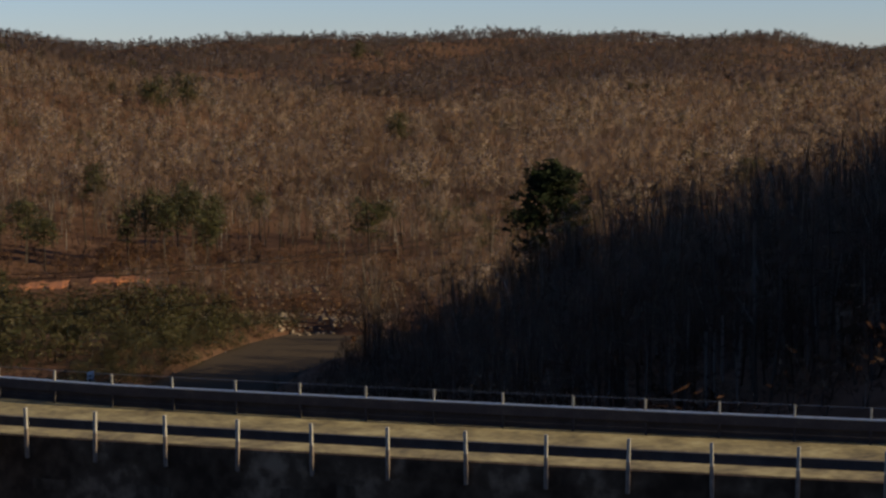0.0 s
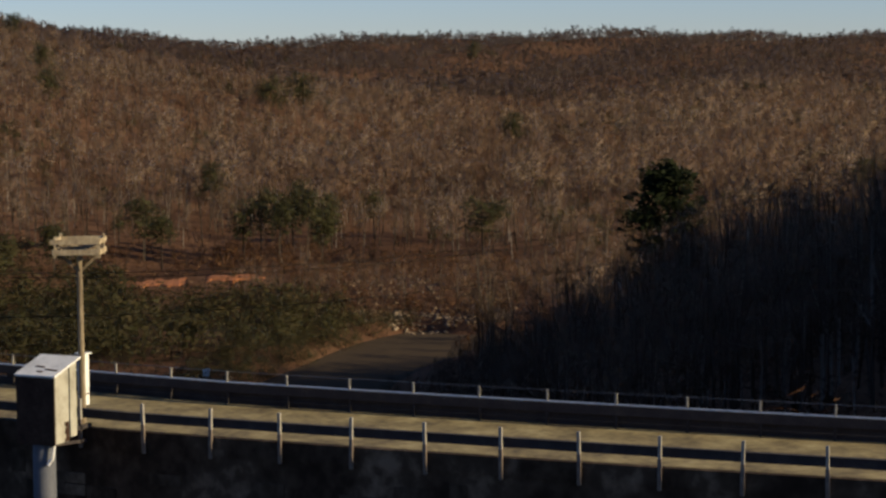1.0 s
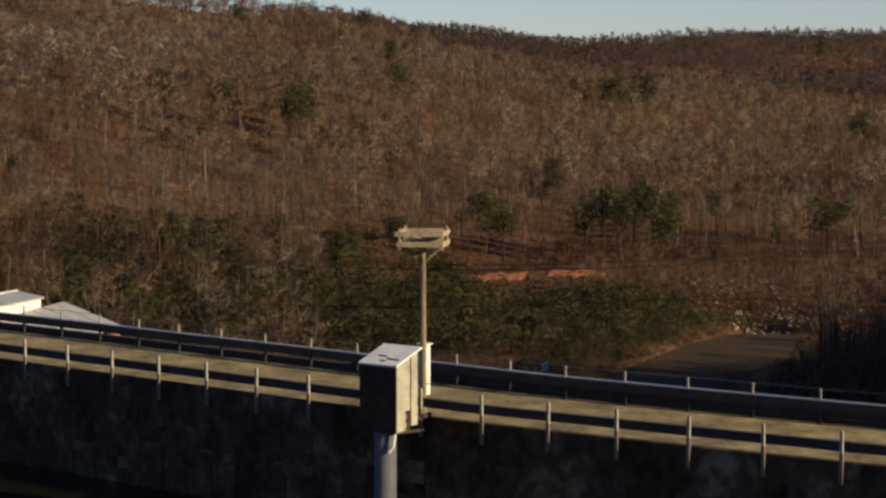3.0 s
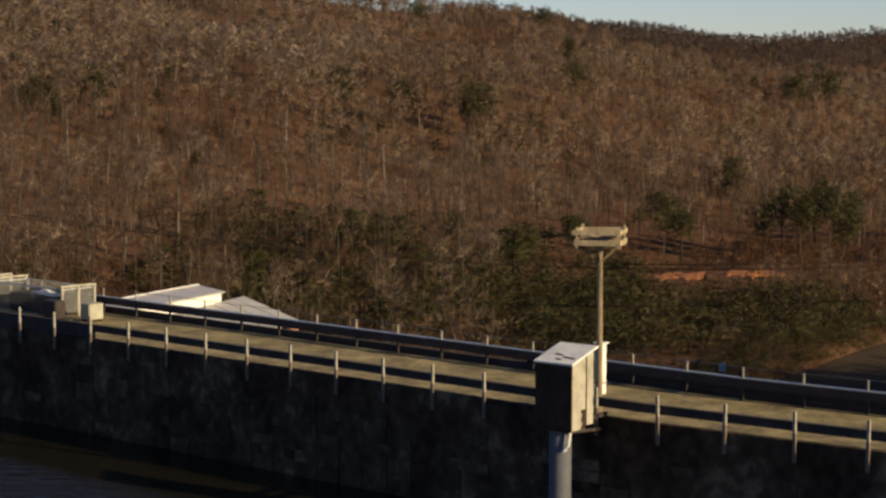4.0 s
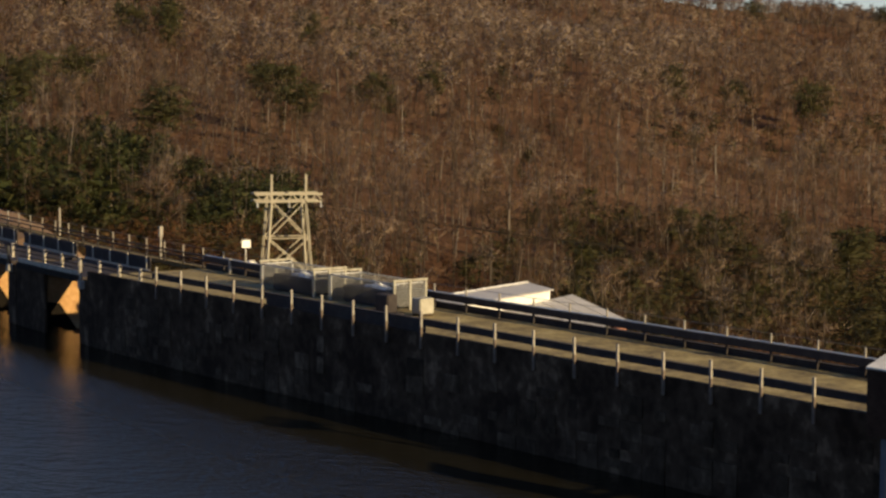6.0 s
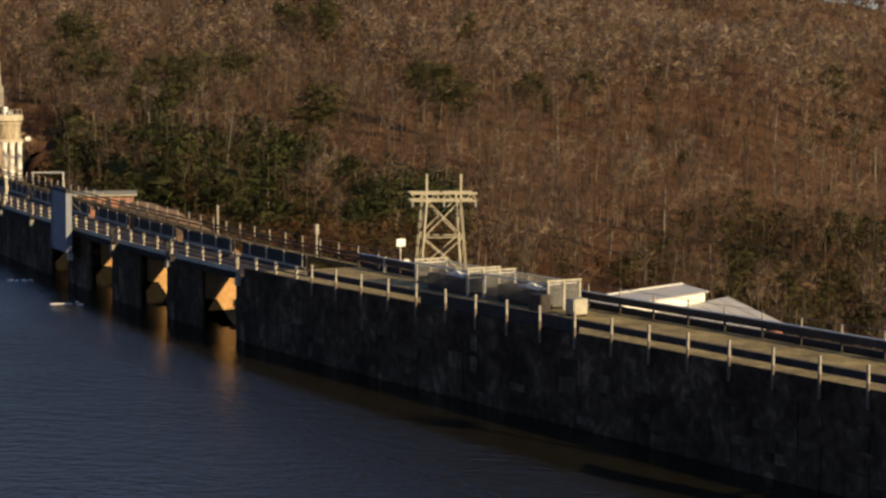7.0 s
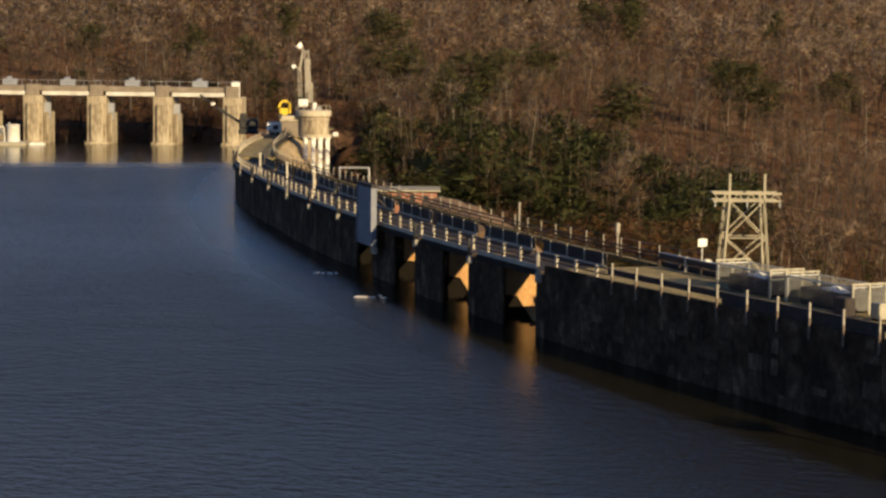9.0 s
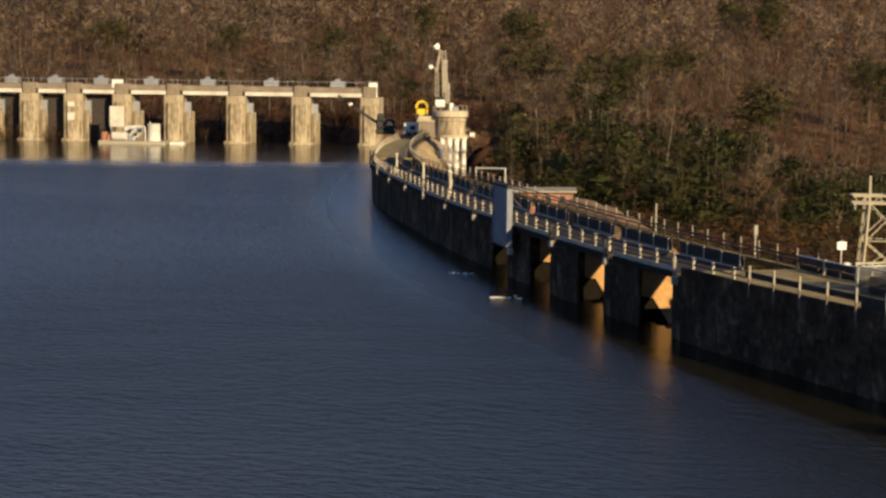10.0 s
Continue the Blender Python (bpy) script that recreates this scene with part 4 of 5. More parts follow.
brush("evergreen_scrub", 520, -17.2, -8.5, 207, 310, 25, 0.85, M_LAUREL, lambda x, y: np.sin(x / 6.0 + 1) + np.sin(y / 11.0 + x / 15) > -0.35, "dark rounded evergreens below the end of the dam", ever_shape)
brush("evergreen_scrub", 420, -3, 10.5, 230, 335, 26, 1.5, M_BUSH, lambda x, y: x == x, "olive green thicket at the foot of the hill", dome_shape)
brush("brown_scrub", 800, -36, -19, 340, 385, 27, 0.9, M_SCRUB, lambda x, y: x == x, "brown brush on the bank behind the spillway", level=1)


x, y = scatter(330, -17.2, -8.5, 172, 212, 37)
g_ = np.random.default_rng(37)
m = (np.hypot(x + 57, y - 172) > 8) & (np.hypot(x + 25, y - 163) > 5)
x, y = x[m], y[m]
half = g_.random(len(x)) < 0.55
for q, mat, text in ((half, M_SCRUB, "low red-brown brush on the fill behind the dam"), (~half, M_BUSH, "low olive bushes on the fill behind the dam")):
    plant("brown_scrub", [dome_shape(0) for _ in range(5)], x[q], y[q], g_.uniform(0.5, 1.1, q.sum()), (M_BARK, mat), text, "scrub", -5.0)
g_ = np.random.default_rng(40)
d_ = g_.uniform(208, 274, 480)
a_ = np.radians(np.interp(d_, (190, 232, 262, 275), (11, 14.2, 16.9, 18.5)) + g_.uniform(-1.7, 0.7, 480))
plant("evergreen_scrub", [dome_shape(0) for _ in range(6)], d_ * np.sin(a_), d_ * np.cos(a_), g_.uniform(0.25, 0.6, 480), (M_BARK, M_BUSH), "olive scrub hanging over the river's edge", "scrub", -20.7)
brush("brown_scrub", 700, 20, 37, 100, 235, 29, 1.2, M_SCRUB, lambda x, y: x == x, "dry undergrowth on the shaded wooded spur", level=1)


x, y = scatter(420, -36, -19.8, 341.5, 347, 36)
plant("brown_scrub", [bush_shape(0) for _ in range(6)], x, y, np.random.default_rng(9).uniform(0.5, 1.0, len(x)), (M_BARK, M_SCRUB), "brown brush overhanging the water behind the spillway", "scrub", -1.2)


g_ = np.random.default_rng(51)
for n, sh, sc, mat, text in ((75, ever_shape, (0.6, 1.05), M_LAUREL, "tall dark evergreens in the hollow beside the intake tower"), (60, dome_shape, (1.0, 1.8), M_LAUREL, "dark green bushes in the hollow beside the intake tower")):
    a_, d_ = np.radians(g_.uniform(-19.6, -16.4, n)), g_.uniform(240, 285, n)
    plant("evergreen_scrub", [sh(0) for _ in range(5)], d_ * np.sin(a_), d_ * np.cos(a_), g_.uniform(*sc, n), (M_BARK, mat), text, "scrub")


for n, a0, a1, d0, d1, sc, text in ((70, -18.1, -16.8, 372, 402, (0.5, 1.1), "tan winter brush in a gap between the hillside trees"), (40, -19.7, -19.0, 376, 396, (0.5, 1.0), "tan winter brush beside tall evergreens"),
                                    (60, 4.0, 6.0, 345, 368, (0.4, 0.9), "orange-tan brush on a bare slope"), (170, -17.3, -14.4, 218, 246, (0.18, 0.4), "dry tan grass tufts on the fill behind the dam")):
    a_, d_ = np.radians(g_.uniform(a0, a1, n)), g_.uniform(d0, d1, n)
    plant("brown_scrub", [bush_shape(1) for _ in range(5)], d_ * np.sin(a_), d_ * np.cos(a_), g_.uniform(*sc, n), (M_BARK, M_BROOM), text, "scrub")


def pine(az, d, H, spread, label="dark green pine tree with an open crown on the hillside", mat=M_NEEDLE):
    """A single pine that stands out from the woods."""
    x, y = d * math.sin(radians(az)), d * math.cos(radians(az))
    z = float(land(np.array([x]), np.array([y]))[0])
    t = thing("pine_tree", pose(x, y, z), label, "tree", "single pines")
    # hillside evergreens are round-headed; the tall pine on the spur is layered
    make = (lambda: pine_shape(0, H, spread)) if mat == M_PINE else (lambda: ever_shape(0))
    (v, f, k, n1), (v2, f2, k2, n2), (v3, f3, k3, n3) = make(), make(), make()
    if mat != M_PINE:
        q = np.array((spread / 2.9, spread / 2.9, H / 12))
        v, v2, v3 = v * q, v2 * q, v3 * q
    wood = f[k == 0]
    stem = wood[:10 if mat == M_PINE else 6]
    ids, inv = np.unique(stem, return_inverse=True)
    part("trunk", (v[ids].tolist(), [], inv.reshape(-1, 3).tolist()), M_BARK, t)
    V = np.concatenate([v, v2, v3])
    F = np.concatenate([f[k == 1], wood[len(stem):], f2[k2 == 1] + len(v), f3[k3 == 1] + len(v) + len(v2)])
    ids, inv = np.unique(F, return_inverse=True)
    crown = part("crown", (V[ids].tolist(), [], inv.reshape(-1, 3).tolist()), mat, t)
    set_normals(crown.data, np.concatenate([n1, n2, n3])[ids])


def pale_tree(az, d, size):
    """A bare tree whose pale trunk stands out from the brown woods."""
    x, y = d * math.sin(radians(az)), d * math.cos(radians(az))
    z = float(land(np.array([x]), np.array([y]))[0])
    t = thing("bare_tree", pose(x, y, z), "leafless tree with a pale grey trunk on the hillside", "tree", "pale-trunked trees")
    v, f, k, nv = bare_tree(0)
    v = v * size
    wood = f[k == 0]

    def piece(name, tri, mat, label=""):
        ids, inv = np.unique(tri, return_inverse=True)
        set_normals(part(name, (v[ids].tolist(), [], inv.reshape(-1, 3).tolist()), mat, t, label).data, nv[ids])

    piece("trunk", wood[:10], M_POST, "pale grey bark")
    piece("upper_trunk", wood[10:20], M_POST, "pale grey bark")
    for i in range(20, len(wood), 6):
        piece("branch", wood[i:i + 6], M_BARK)
    piece("crown", f[k == 1], M_TWIG)


for q in ((0.42, 410, 1.15), (3.2, 395, 1.1), (3.77, 380, 1.0), (5.36, 385, 1.05), (1.77, 350, 0.9), (-3.7, 420, 1.2), (7.4, 420, 1.1), (-9.0, 400, 1.1), (-12.0, 430, 1.1), (9.2, 400, 1.0), (-5.6, 380, 1.1)):
    pale_tree(*q)

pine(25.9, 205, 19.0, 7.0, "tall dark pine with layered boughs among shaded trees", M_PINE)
for q in ((-19.2, 408, 20, 7.0), (-18.4, 388, 17, 5.5), (-16.6, 345, 16, 6.5), (-15.9, 388, 15, 5.5), (-13.2, 536, 20, 6.0), (-12.2, 516, 20, 6.0), (-12.4, 336, 16, 6.5), (-9.1, 392, 16, 6.0),
          (-8.3, 540, 16, 5.5), (-21.9, 480, 18, 5.5), (-9.6, 416, 14, 5.0), (-4.8, 444, 14, 4.5), (-14.7, 404, 15, 5.5), (-8.6, 384, 15, 5.5), (-12.1, 560, 17, 5.5), (2.0, 492, 16, 5.0), (3.6, 496, 14, 4.5),
          (6.0, 512, 15, 5.0), (7.6, 940, 20, 6.0), (-6.4, 412, 15, 5.5), (8.4, 712, 17, 5.0), (15.6, 764, 21, 7.0), (14.7, 744, 20, 6.5), (20.4, 1684, 26, 8.0), (4.2, 850, 19, 6.0), (5.7, 500, 16, 5.5),
          (8.6, 604, 16, 5.0), (13.0, 432, 15, 4.5), (21.5, 696, 17, 6.0), (11.1, 356, 13, 4.5), (6.9, 300, 12, 5.0), (3.1, 300, 12, 5.5), (1.9, 300, 11, 5.0), (20.7, 348, 12, 5.5), (31.3, 440, 14, 5.0),
          (-24.5, 420, 15, 5.0), (-27.5, 430, 16, 5.0), (-22.8, 405, 14, 5.0), (-17.4, 330, 13, 5.0), (-30.5, 440, 15, 5.0)):
    pine(*q)
for q in ((13.9, 352, 13), (14.4, 360, 15), (14.9, 350, 14), (15.3, 366, 16), (15.7, 356, 15), (16.1, 350, 12), (16.4, 362, 13), (11.6, 345, 11), (8.6, 330, 10), (5.2, 330, 9), (17.6, 395, 12)):
    pine(q[0], q[1], q[2], 3.3, "dark green evergreen at the edge of the valley track")


# ---- the far end of the dam ----
tagged(part("embankment", ring([(362.2, 2.72), (360.4, 2.2), (351.0, -5.0), (362.2, -5.0)], -23.5, -12.0, 0.25), M_SAND), "tan gravel embankment inside the curve of the dam", "embankment", kind="structure")


def frame_at(x, y, z, right):
    """x to the right along the given direction, y away from it."""
    r = Vector((right[0], right[1], 0)).normalized()
    return Matrix(((r.x, -r.y, 0, x), (r.y, r.x, 0, y), (0, 0, 1, z), (0, 0, 0, 1)))


bank_v, bank_f = [], []
for i, h in enumerate(np.linspace(-32.8, -29.2, 14)):
    top = float(np.interp(h, (-32.8, -31.6, -30.3, -29.2), (-1.5, 1.2, 2.0, 2.2))) + 0.12 * math.sin(i * 2.1)
    bank_v += [tuple(arc(h, r, z)) for r, z in ((361.5, -5.0), (358.4, top - 0.5), (357.0, top), (355.2, top - 0.2), (348.0, -5.0))]
for i in range(13):
    bank_f += [(i * 5 + j, i * 5 + j + 5, i * 5 + j + 6, i * 5 + j + 1) for j in range(4)]
tagged(part("embankment", (bank_v, [], bank_f), M_BANK), "dry tan earth bank beside the brick shed", "embankment", kind="structure")

FACE = (0.933, 0.360)
t = thing("intake_tower", frame_at(-93.6, 245.0, 0, FACE), "round tan concrete intake tower on white columns by the dam end", "intake tower")


def drum(cx, cy, r0, r1, z0, z1, a0=-180, a1=180, bev=0.05):
    """A wall or slab bent round a centre: radii, heights, and the sector in degrees from the lake side."""
    bm = bmesh.new()
    n = max(6, int((a1 - a0) / 9))
    cols = []
    for k in range(n + 1):
        a = radians(a0 + (a1 - a0) * k / n)
        sx, cy_ = math.sin(a), -math.cos(a)
        cols.append([bm.verts.new((cx + r * sx, cy + r * cy_, z)) for r, z in ((r0, z0), (r1, z0), (r1, z1 - bev), (r1 - bev, z1), (r0, z1))])
    for p, q in zip(cols, cols[1:]):
        for m in range(5):
            bm.faces.new((p[m], q[m], q[(m + 1) % 5], p[(m + 1) % 5]))
    bm.faces.new(cols[0]), bm.faces.new(cols[-1][::-1])
    bmesh.ops.recalc_face_normals(bm, faces=bm.faces)
    return bm


IX, IY = -0.85, 2.4
for k, (x, y) in enumerate(((-1.83, 1.1), (-0.88, 0.5), (0.02, 0.45), (0.95, 0.9))):
    part("column", rod(bmesh.new(), (x, y, -4.8 if k else 0.6), (x, y, 3.1), 0.31, seg=16), M_WHITE, t, "white round column")
    part("capital", rod(bmesh.new(), (x, y, 3.0), (x, y, 3.38), 0.32, 0.45, seg=16), M_WHITE, t)
part("ring_beam", drum(-0.35, 2.6, 0.6, 2.45, 3.38, 3.75, -85, 85), M_PALE, t, "curved pale cap beam")
part("body", drum(IX, IY, 0.3, 2.0, 3.754, 6.1), M_SPILL, t, "tan block wall")
part("coping", drum(IX, IY, 0.3, 2.12, 5.55, 5.9, -100, 100), M_SPILL, t)
part("top_slab", drum(IX, IY, 0.2, 2.32, 6.104, 6.85, bev=0.12), M_PALE, t, "round overhanging pale concrete slab")
part("rear_slab", bbox(-5.0, IX - 0.4, 2.0, 5.5, 5.6, 6.1, 0.05), M_PALE, t, "pale concrete landing")
part("nozzle", rod(bmesh.new(), (1.75, 1.0, 3.75), (2.35, 0.9, 3.8), 0.32, seg=16), M_WHITE, t, "white pipe stub at the side")
for k in range(9):
    a = radians(-90 + k * 27.5)
    x, y = IX + 2.2 * math.sin(a), IY - 2.2 * math.cos(a)
    part("rail_post", bbox(x - 0.035, x + 0.035, y - 0.035, y + 0.035, 6.85, 7.5), M_POST, t)
part("hand_rail", drum(IX, IY, 2.17, 2.23, 7.504, 7.55, -90, 130, 0.01), M_POST, t)
t = thing("hoist_house", frame_at(-101.2, 255.6, 2.8, FACE), "low grey concrete hoist house with a dark doorway", "hoist house")
part("walls", bbox(-1.9, 1.9, 0, 3.0, 0, 2.2, 0.05), M_SPAN, t)
part("roof", bbox(-2.1, 2.1, -0.2, 3.2, 2.204, 2.5, 0.04), M_PALE, t)
part("door", bbox(0.7, 1.3, -0.03, 0.0, 0.02, 1.7), M_DARK, t, "dark doorway")


def lattice(bm, a, b, w0, w1, n, r=0.05):
    """Four chords with zigzag lacing between two ends."""
    a, b = Vector(a), Vector(b)
    q = (b - a).to_track_quat("Z", "Y")
    pts = []
    for i in range(n + 1):
        w = w0 + (w1 - w0) * i / n
        c = a.lerp(b, i / n)
        pts.append([c + q @ Vector((sx * w / 2, sy * w / 2, 0)) for sx, sy in ((-1, -1), (1, -1), (1, 1), (-1, 1))])
    for j in range(4):
        rod(bm, pts[0][j], pts[-1][j], r, seg=5)
        for i in range(n):
            beam(bm, pts[i][j], pts[i + 1][(j + 1) % 4], r * 1.2, r * 1.2)
    return bm


t = thing("crane", frame_at(-93.6, 245.0, 6.85, FACE), "pale grey lattice crane with raised boom on the intake tower", "crane")
part("turntable", rod(bmesh.new(), (-2.2, 2.6, 0.0), (-2.2, 2.6, 0.45), 0.75, seg=18), M_DARK, t)
part("cab", bbox(-2.85, -1.6, 1.9, 3.2, 0.45, 1.45, 0.1), M_WHITE, t, "white machine cab")
part("cab_roof", bbox(-2.9, -1.75, 1.85, 3.25, 1.454, 1.75, 0.04), M_DARK, t, "dark cab roof")
part("boom", lattice(bmesh.new(), (-1.42, 2.6, 1.0), (-1.85, 2.6, 7.8), 0.75, 0.5, 9, 0.085), M_POST, t, "pale grey lattice boom")
part("boom_plates", prism(-1.95, -1.3, ((2.2, 2.4), (2.3, 2.4), (2.3, 6.6), (2.2, 6.6))), M_POST, t, "pale grey boom side plate")
part("boom_foot", bbox(-1.6, -0.95, 2.3, 2.9, 0.9, 3.6, 0.08), M_POST, t)
part("mast", lattice(bmesh.new(), (-2.6, 2.6, 1.7), (-2.7, 2.6, 5.2), 0.45, 0.35, 6, 0.06), M_POST, t, "pale lattice mast")
part("mast_top", beam(bmesh.new(), (-2.7, 2.6, 5.1), (-2.25, 2.6, 7.7), 0.26, 0.3), M_POST, t)
part("head", rod(bmesh.new(), (-2.95, 2.6, 8.5), (-2.55, 2.6, 8.05), 0.5, 0.36, seg=12), M_WHITE, t, "white sheave head")
part("jib", beam(bmesh.new(), (-2.7, 2.6, 8.2), (-1.95, 2.6, 7.5), 0.24, 0.3), M_POST, t)
part("counter_arm", beam(bmesh.new(), (-2.65, 2.6, 5.3), (-3.4, 2.6, 5.7), 0.12, 0.16), M_POST, t)
part("lamp", rod(bmesh.new(), (-3.65, 2.6, 5.55), (-3.2, 2.6, 5.75), 0.3, 0.24, seg=12), M_WHITE, t, "white floodlight")
part("winch_frame", lattice(bmesh.new(), (-3.75, 4.6, -0.75), (-3.75, 4.6, 3.0), 0.8, 0.8, 6, 0.05), M_RAIL, t, "dark winch frame")
part("tank", rod(bmesh.new(), (-0.75, 1.9, 0.0), (-0.75, 1.9, 1.0), 0.28, seg=12), M_WHITE, t, "small white tank")
part("ballast", bbox(-0.5, 0.2, 1.4, 2.4, 0.0, 0.5, 0.05), M_GALV, t)

t = thing("loader", frame_at(-103.4, 257.2, 5.3, FACE), "yellow wheeled loader with an arched cab frame", "machine")
part("body", bbox(-0.75, 0.85, -0.4, 0.6, 0.35, 1.4, 0.12), M_YELLOW, t)
bm = bmesh.new()
for k in range(8):
    a0, a1 = math.pi * k / 8, math.pi * (k + 1) / 8
    beam(bm, (0.75 * math.cos(a0), 0, 1.5 + 0.9 * math.sin(a0)), (0.75 * math.cos(a1), 0, 1.5 + 0.9 * math.sin(a1)), 0.5, 0.3)
part("cab_arch", bm, M_YELLOW, t)
for x in (-0.55, 0.6):
    part("wheel", rod(bmesh.new(), (x, -0.5, 0.35), (x, -0.25, 0.35), 0.35, seg=14), M_DARK, t)

t = thing("utility_trailer", frame_at(-105.6, 259.0, 2.8, FACE), "small white utility trailer with a dark window", "trailer")
part("body", bbox(-1.1, 1.1, -0.6, 0.9, 0.5, 1.9, 0.12), M_WHITE, t)
part("window", bbox(-0.2, 0.5, -0.64, -0.6, 0.9, 1.5, 0.01), M_DARK, t)
part("drawbar", beam(bmesh.new(), (-1.1, 0, 0.55), (-2.1, 0, 0.45), 0.1, 0.1), M_GALV, t)
for x in (-0.5, 0.5):
    part("wheel", rod(bmesh.new(), (x, -0.62, 0.32), (x, -0.4, 0.32), 0.32, seg=12), M_DARK, t)

t = thing("excavator", frame_at(-111.2, 263.0, 2.8, FACE), "black excavator with its long boom stretched over the water", "excavator")
for y in (-0.7, 0.7):
    part("track", bbox(-1.4, 1.4, y - 0.3, y + 0.3, 0.0, 0.75, 0.2), M_DARK, t)
part("house", bbox(-1.3, 1.4, -0.9, 0.9, 0.8, 2.2, 0.18), M_DARK, t)
part("cab", bbox(-1.2, -0.2, -0.9, 0.1, 1.6, 2.9, 0.15), M_DARK, t)
bm = bmesh.new()
beam(bm, (-0.9, 0.3, 1.4), (-4.4, 0.6, 3.6), 0.3, 0.4), beam(bm, (-4.3, 0.6, 3.6), (-6.8, 0.8, 5.4), 0.22, 0.28)
part("boom", bm, M_DARK, t)
part("bucket", bbox(-5.3, -4.7, 0.5, 0.8, 3.9, 4.3, 0.08), M_WHITE, t, "pale bucket linkage")

for h in (-29.95, -27.8, -25.3):
    t = thing("marker_post", arc_pose(h, 369.2, 2.8), "thick white-painted post on the dam crest", "post", "white posts of the crest")
    part("shaft", bbox(-0.10, 0.10, -0.10, 0.10, 0, 1.85, 0.02), M_PALERAIL, t)
    part("cap", bbox(-0.19, 0.19, -0.19, 0.19, 1.854, 1.95, 0.02), M_PALERAIL, t)

t = thing("gate_leaf", arc_pose(-33.95, 371.1, 0.0), "tall blue-grey steel gate leaf hung on the lake side", "gate")
part("skin", bbox(-2.0, 2.0, -0.12, 0.12, 1.25, 5.35, 0.02), M_BLUE, t)
part("head_beam", bbox(-2.1, 2.1, -0.18, 0.18, 5.354, 5.6, 0.02), M_RAIL, t, "dark top beam")
for k in range(6):
    part("rib", bbox(-1.95, 1.95, -0.17, -0.124, 1.6 + 0.62 * k, 1.70 + 0.62 * k), M_BLUE, t)
for x in (-2.03, 2.03):
    part("edge_channel", bbox(x - 0.06, x + 0.06, -0.2, 0.2, 1.25, 5.34), M_BLUE, t)
for x in (-1.2, 1.2):
    part("hanger", beam(bmesh.new(), (x, 0.1, 5.0), (x, 1.1, 4.0), 0.1, 0.1), M_RAIL, t)
part("foot_block", bbox(-2.0, -1.4, 0.0, 0.3, 0.75, 1.24, 0.03), M_PALE, t, "pale concrete block")

# ---- the spillway ----
SP = frame_at(-131.3, 304.2, WATER, (0.957, 0.289)) @ Matrix.Scale(1.071, 4)
PIERS = (0.0, -10.6, -20.65, -30.35, -38.4, -46.0, -52.95, -59.7, -66.4, -73.2)
for i, s in enumerate(PIERS):
    p = thing("spillway_pier", SP @ pose(s, 0, 0), "tall sunlit tan concrete spillway pier standing in the lake", "pier", "piers of the spillway", "structure")
    bm = bmesh.new()
    box(bm, -1.65, 1.35, 0.0, 6.0, -4, 7.3, None, 0.12)
    part("shaft", bm, M_SPILL, p)
    part("nose", bbox(-1.1, 0.9, -0.45, 0.02, -4, 6.2, 0.2), M_SPILL, p)
    if i:
        part("side_buttress", bbox(1.35, 2.1, 0.6, 5.5, -4, 4.7, 0.1), M_SPILL, p)
        part("hoist_box", bbox(1.2, 2.3, 1.4, 2.2, 3.6, 6.2, 0.06), M_GALV, p, "grey steel hoist box")
    part("pier_head", bbox(-1.25, 0.75, 0.25, 2.6, 7.304, 8.95, 0.08), M_SPAN, p, "stained brown pier head")
    part("footing", bbox(-1.85, 1.65, -0.7, 0.5, -4, 0.35, 0.1), M_SPILL, p)
part("skewback", bbox(-1.2, 1.2, 0.2, 5.0, 7.3, 7.9, 0.05), M_SPILL, p)
for i in range(len(PIERS) - 1):
    a, b = PIERS[i + 1], PIERS[i]
    t = thing("bridge_span", SP @ pose((a + b) / 2, 0, 0), "concrete bridge span with a pale lower edge over a spillway bay", "bridge span", "spans of the spillway bridge", "structure")
    w = (b - a) / 2 - 0.01
    part("edge_beam", bbox(-w + 1.2, w - 1.4, 0.5, 1.0, 7.32, 7.92, 0.03), M_EDGE, t, "pale lower edge beam")
    part("girder", bbox(-w, w, 0.7, 4.6, 7.95, 8.75, 0.04), M_SPAN, t)
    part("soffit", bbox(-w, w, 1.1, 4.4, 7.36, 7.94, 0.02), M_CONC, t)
    part("handrail", bbox(-w, w, 0.72, 0.78, 9.55, 9.6), M_GALV, t)
    for k in range(6):
        x = -w + 0.4 + k * (2 * w - 0.8) / 5
        part("rail_post", bbox(x - 0.03, x + 0.03, 0.72, 0.78, 8.75, 9.55), M_GALV, t)
    part("hoist", bbox(-1.1, 1.1, 1.6, 3.0, 8.754, 9.7, 0.08), M_GALV, t, "grey gate hoist housing")
    part("hoist_motor", rod(bmesh.new(), (-0.5, 2.2, 9.7), (0.3, 2.2, 9.9), 0.28, seg=10), M_GALV, t)
    if i >= 4:
        g = bbox(-w + 1.2, w - 1.2, 2.6, 2.9, -4, 7.0, 0.02)
        part("gate", g, M_RAIL, t, "dark closed steel gate")
t = thing("switch_cabinet", SP @ pose(0.2, 1.6, 7.3), "white switch cabinet on the end pier", "cabinet")
part("body", bbox(-0.6, 0.6, -0.5, 0.5, 0, 2.3, 0.04), M_WHITE, t)
part("cap", bbox(-0.7, 0.7, -0.6, 0.6, 2.304, 2.4, 0.02), M_GALV, t)
t = thing("bridge_sign", SP @ pose(-39.3, 0.2, 7.6), "blank white board fixed to the spillway bridge", "sign")
part("board", bbox(-0.9, 0.9, 0.3, 0.38, 0.6, 1.9, 0.02), M_WHITE, t)
for x in (-0.6, 0.6):
    part("bracket", bbox(x - 0.05, x + 0.05, 0.38, 0.5, 0.2, 1.7), M_GALV, t)

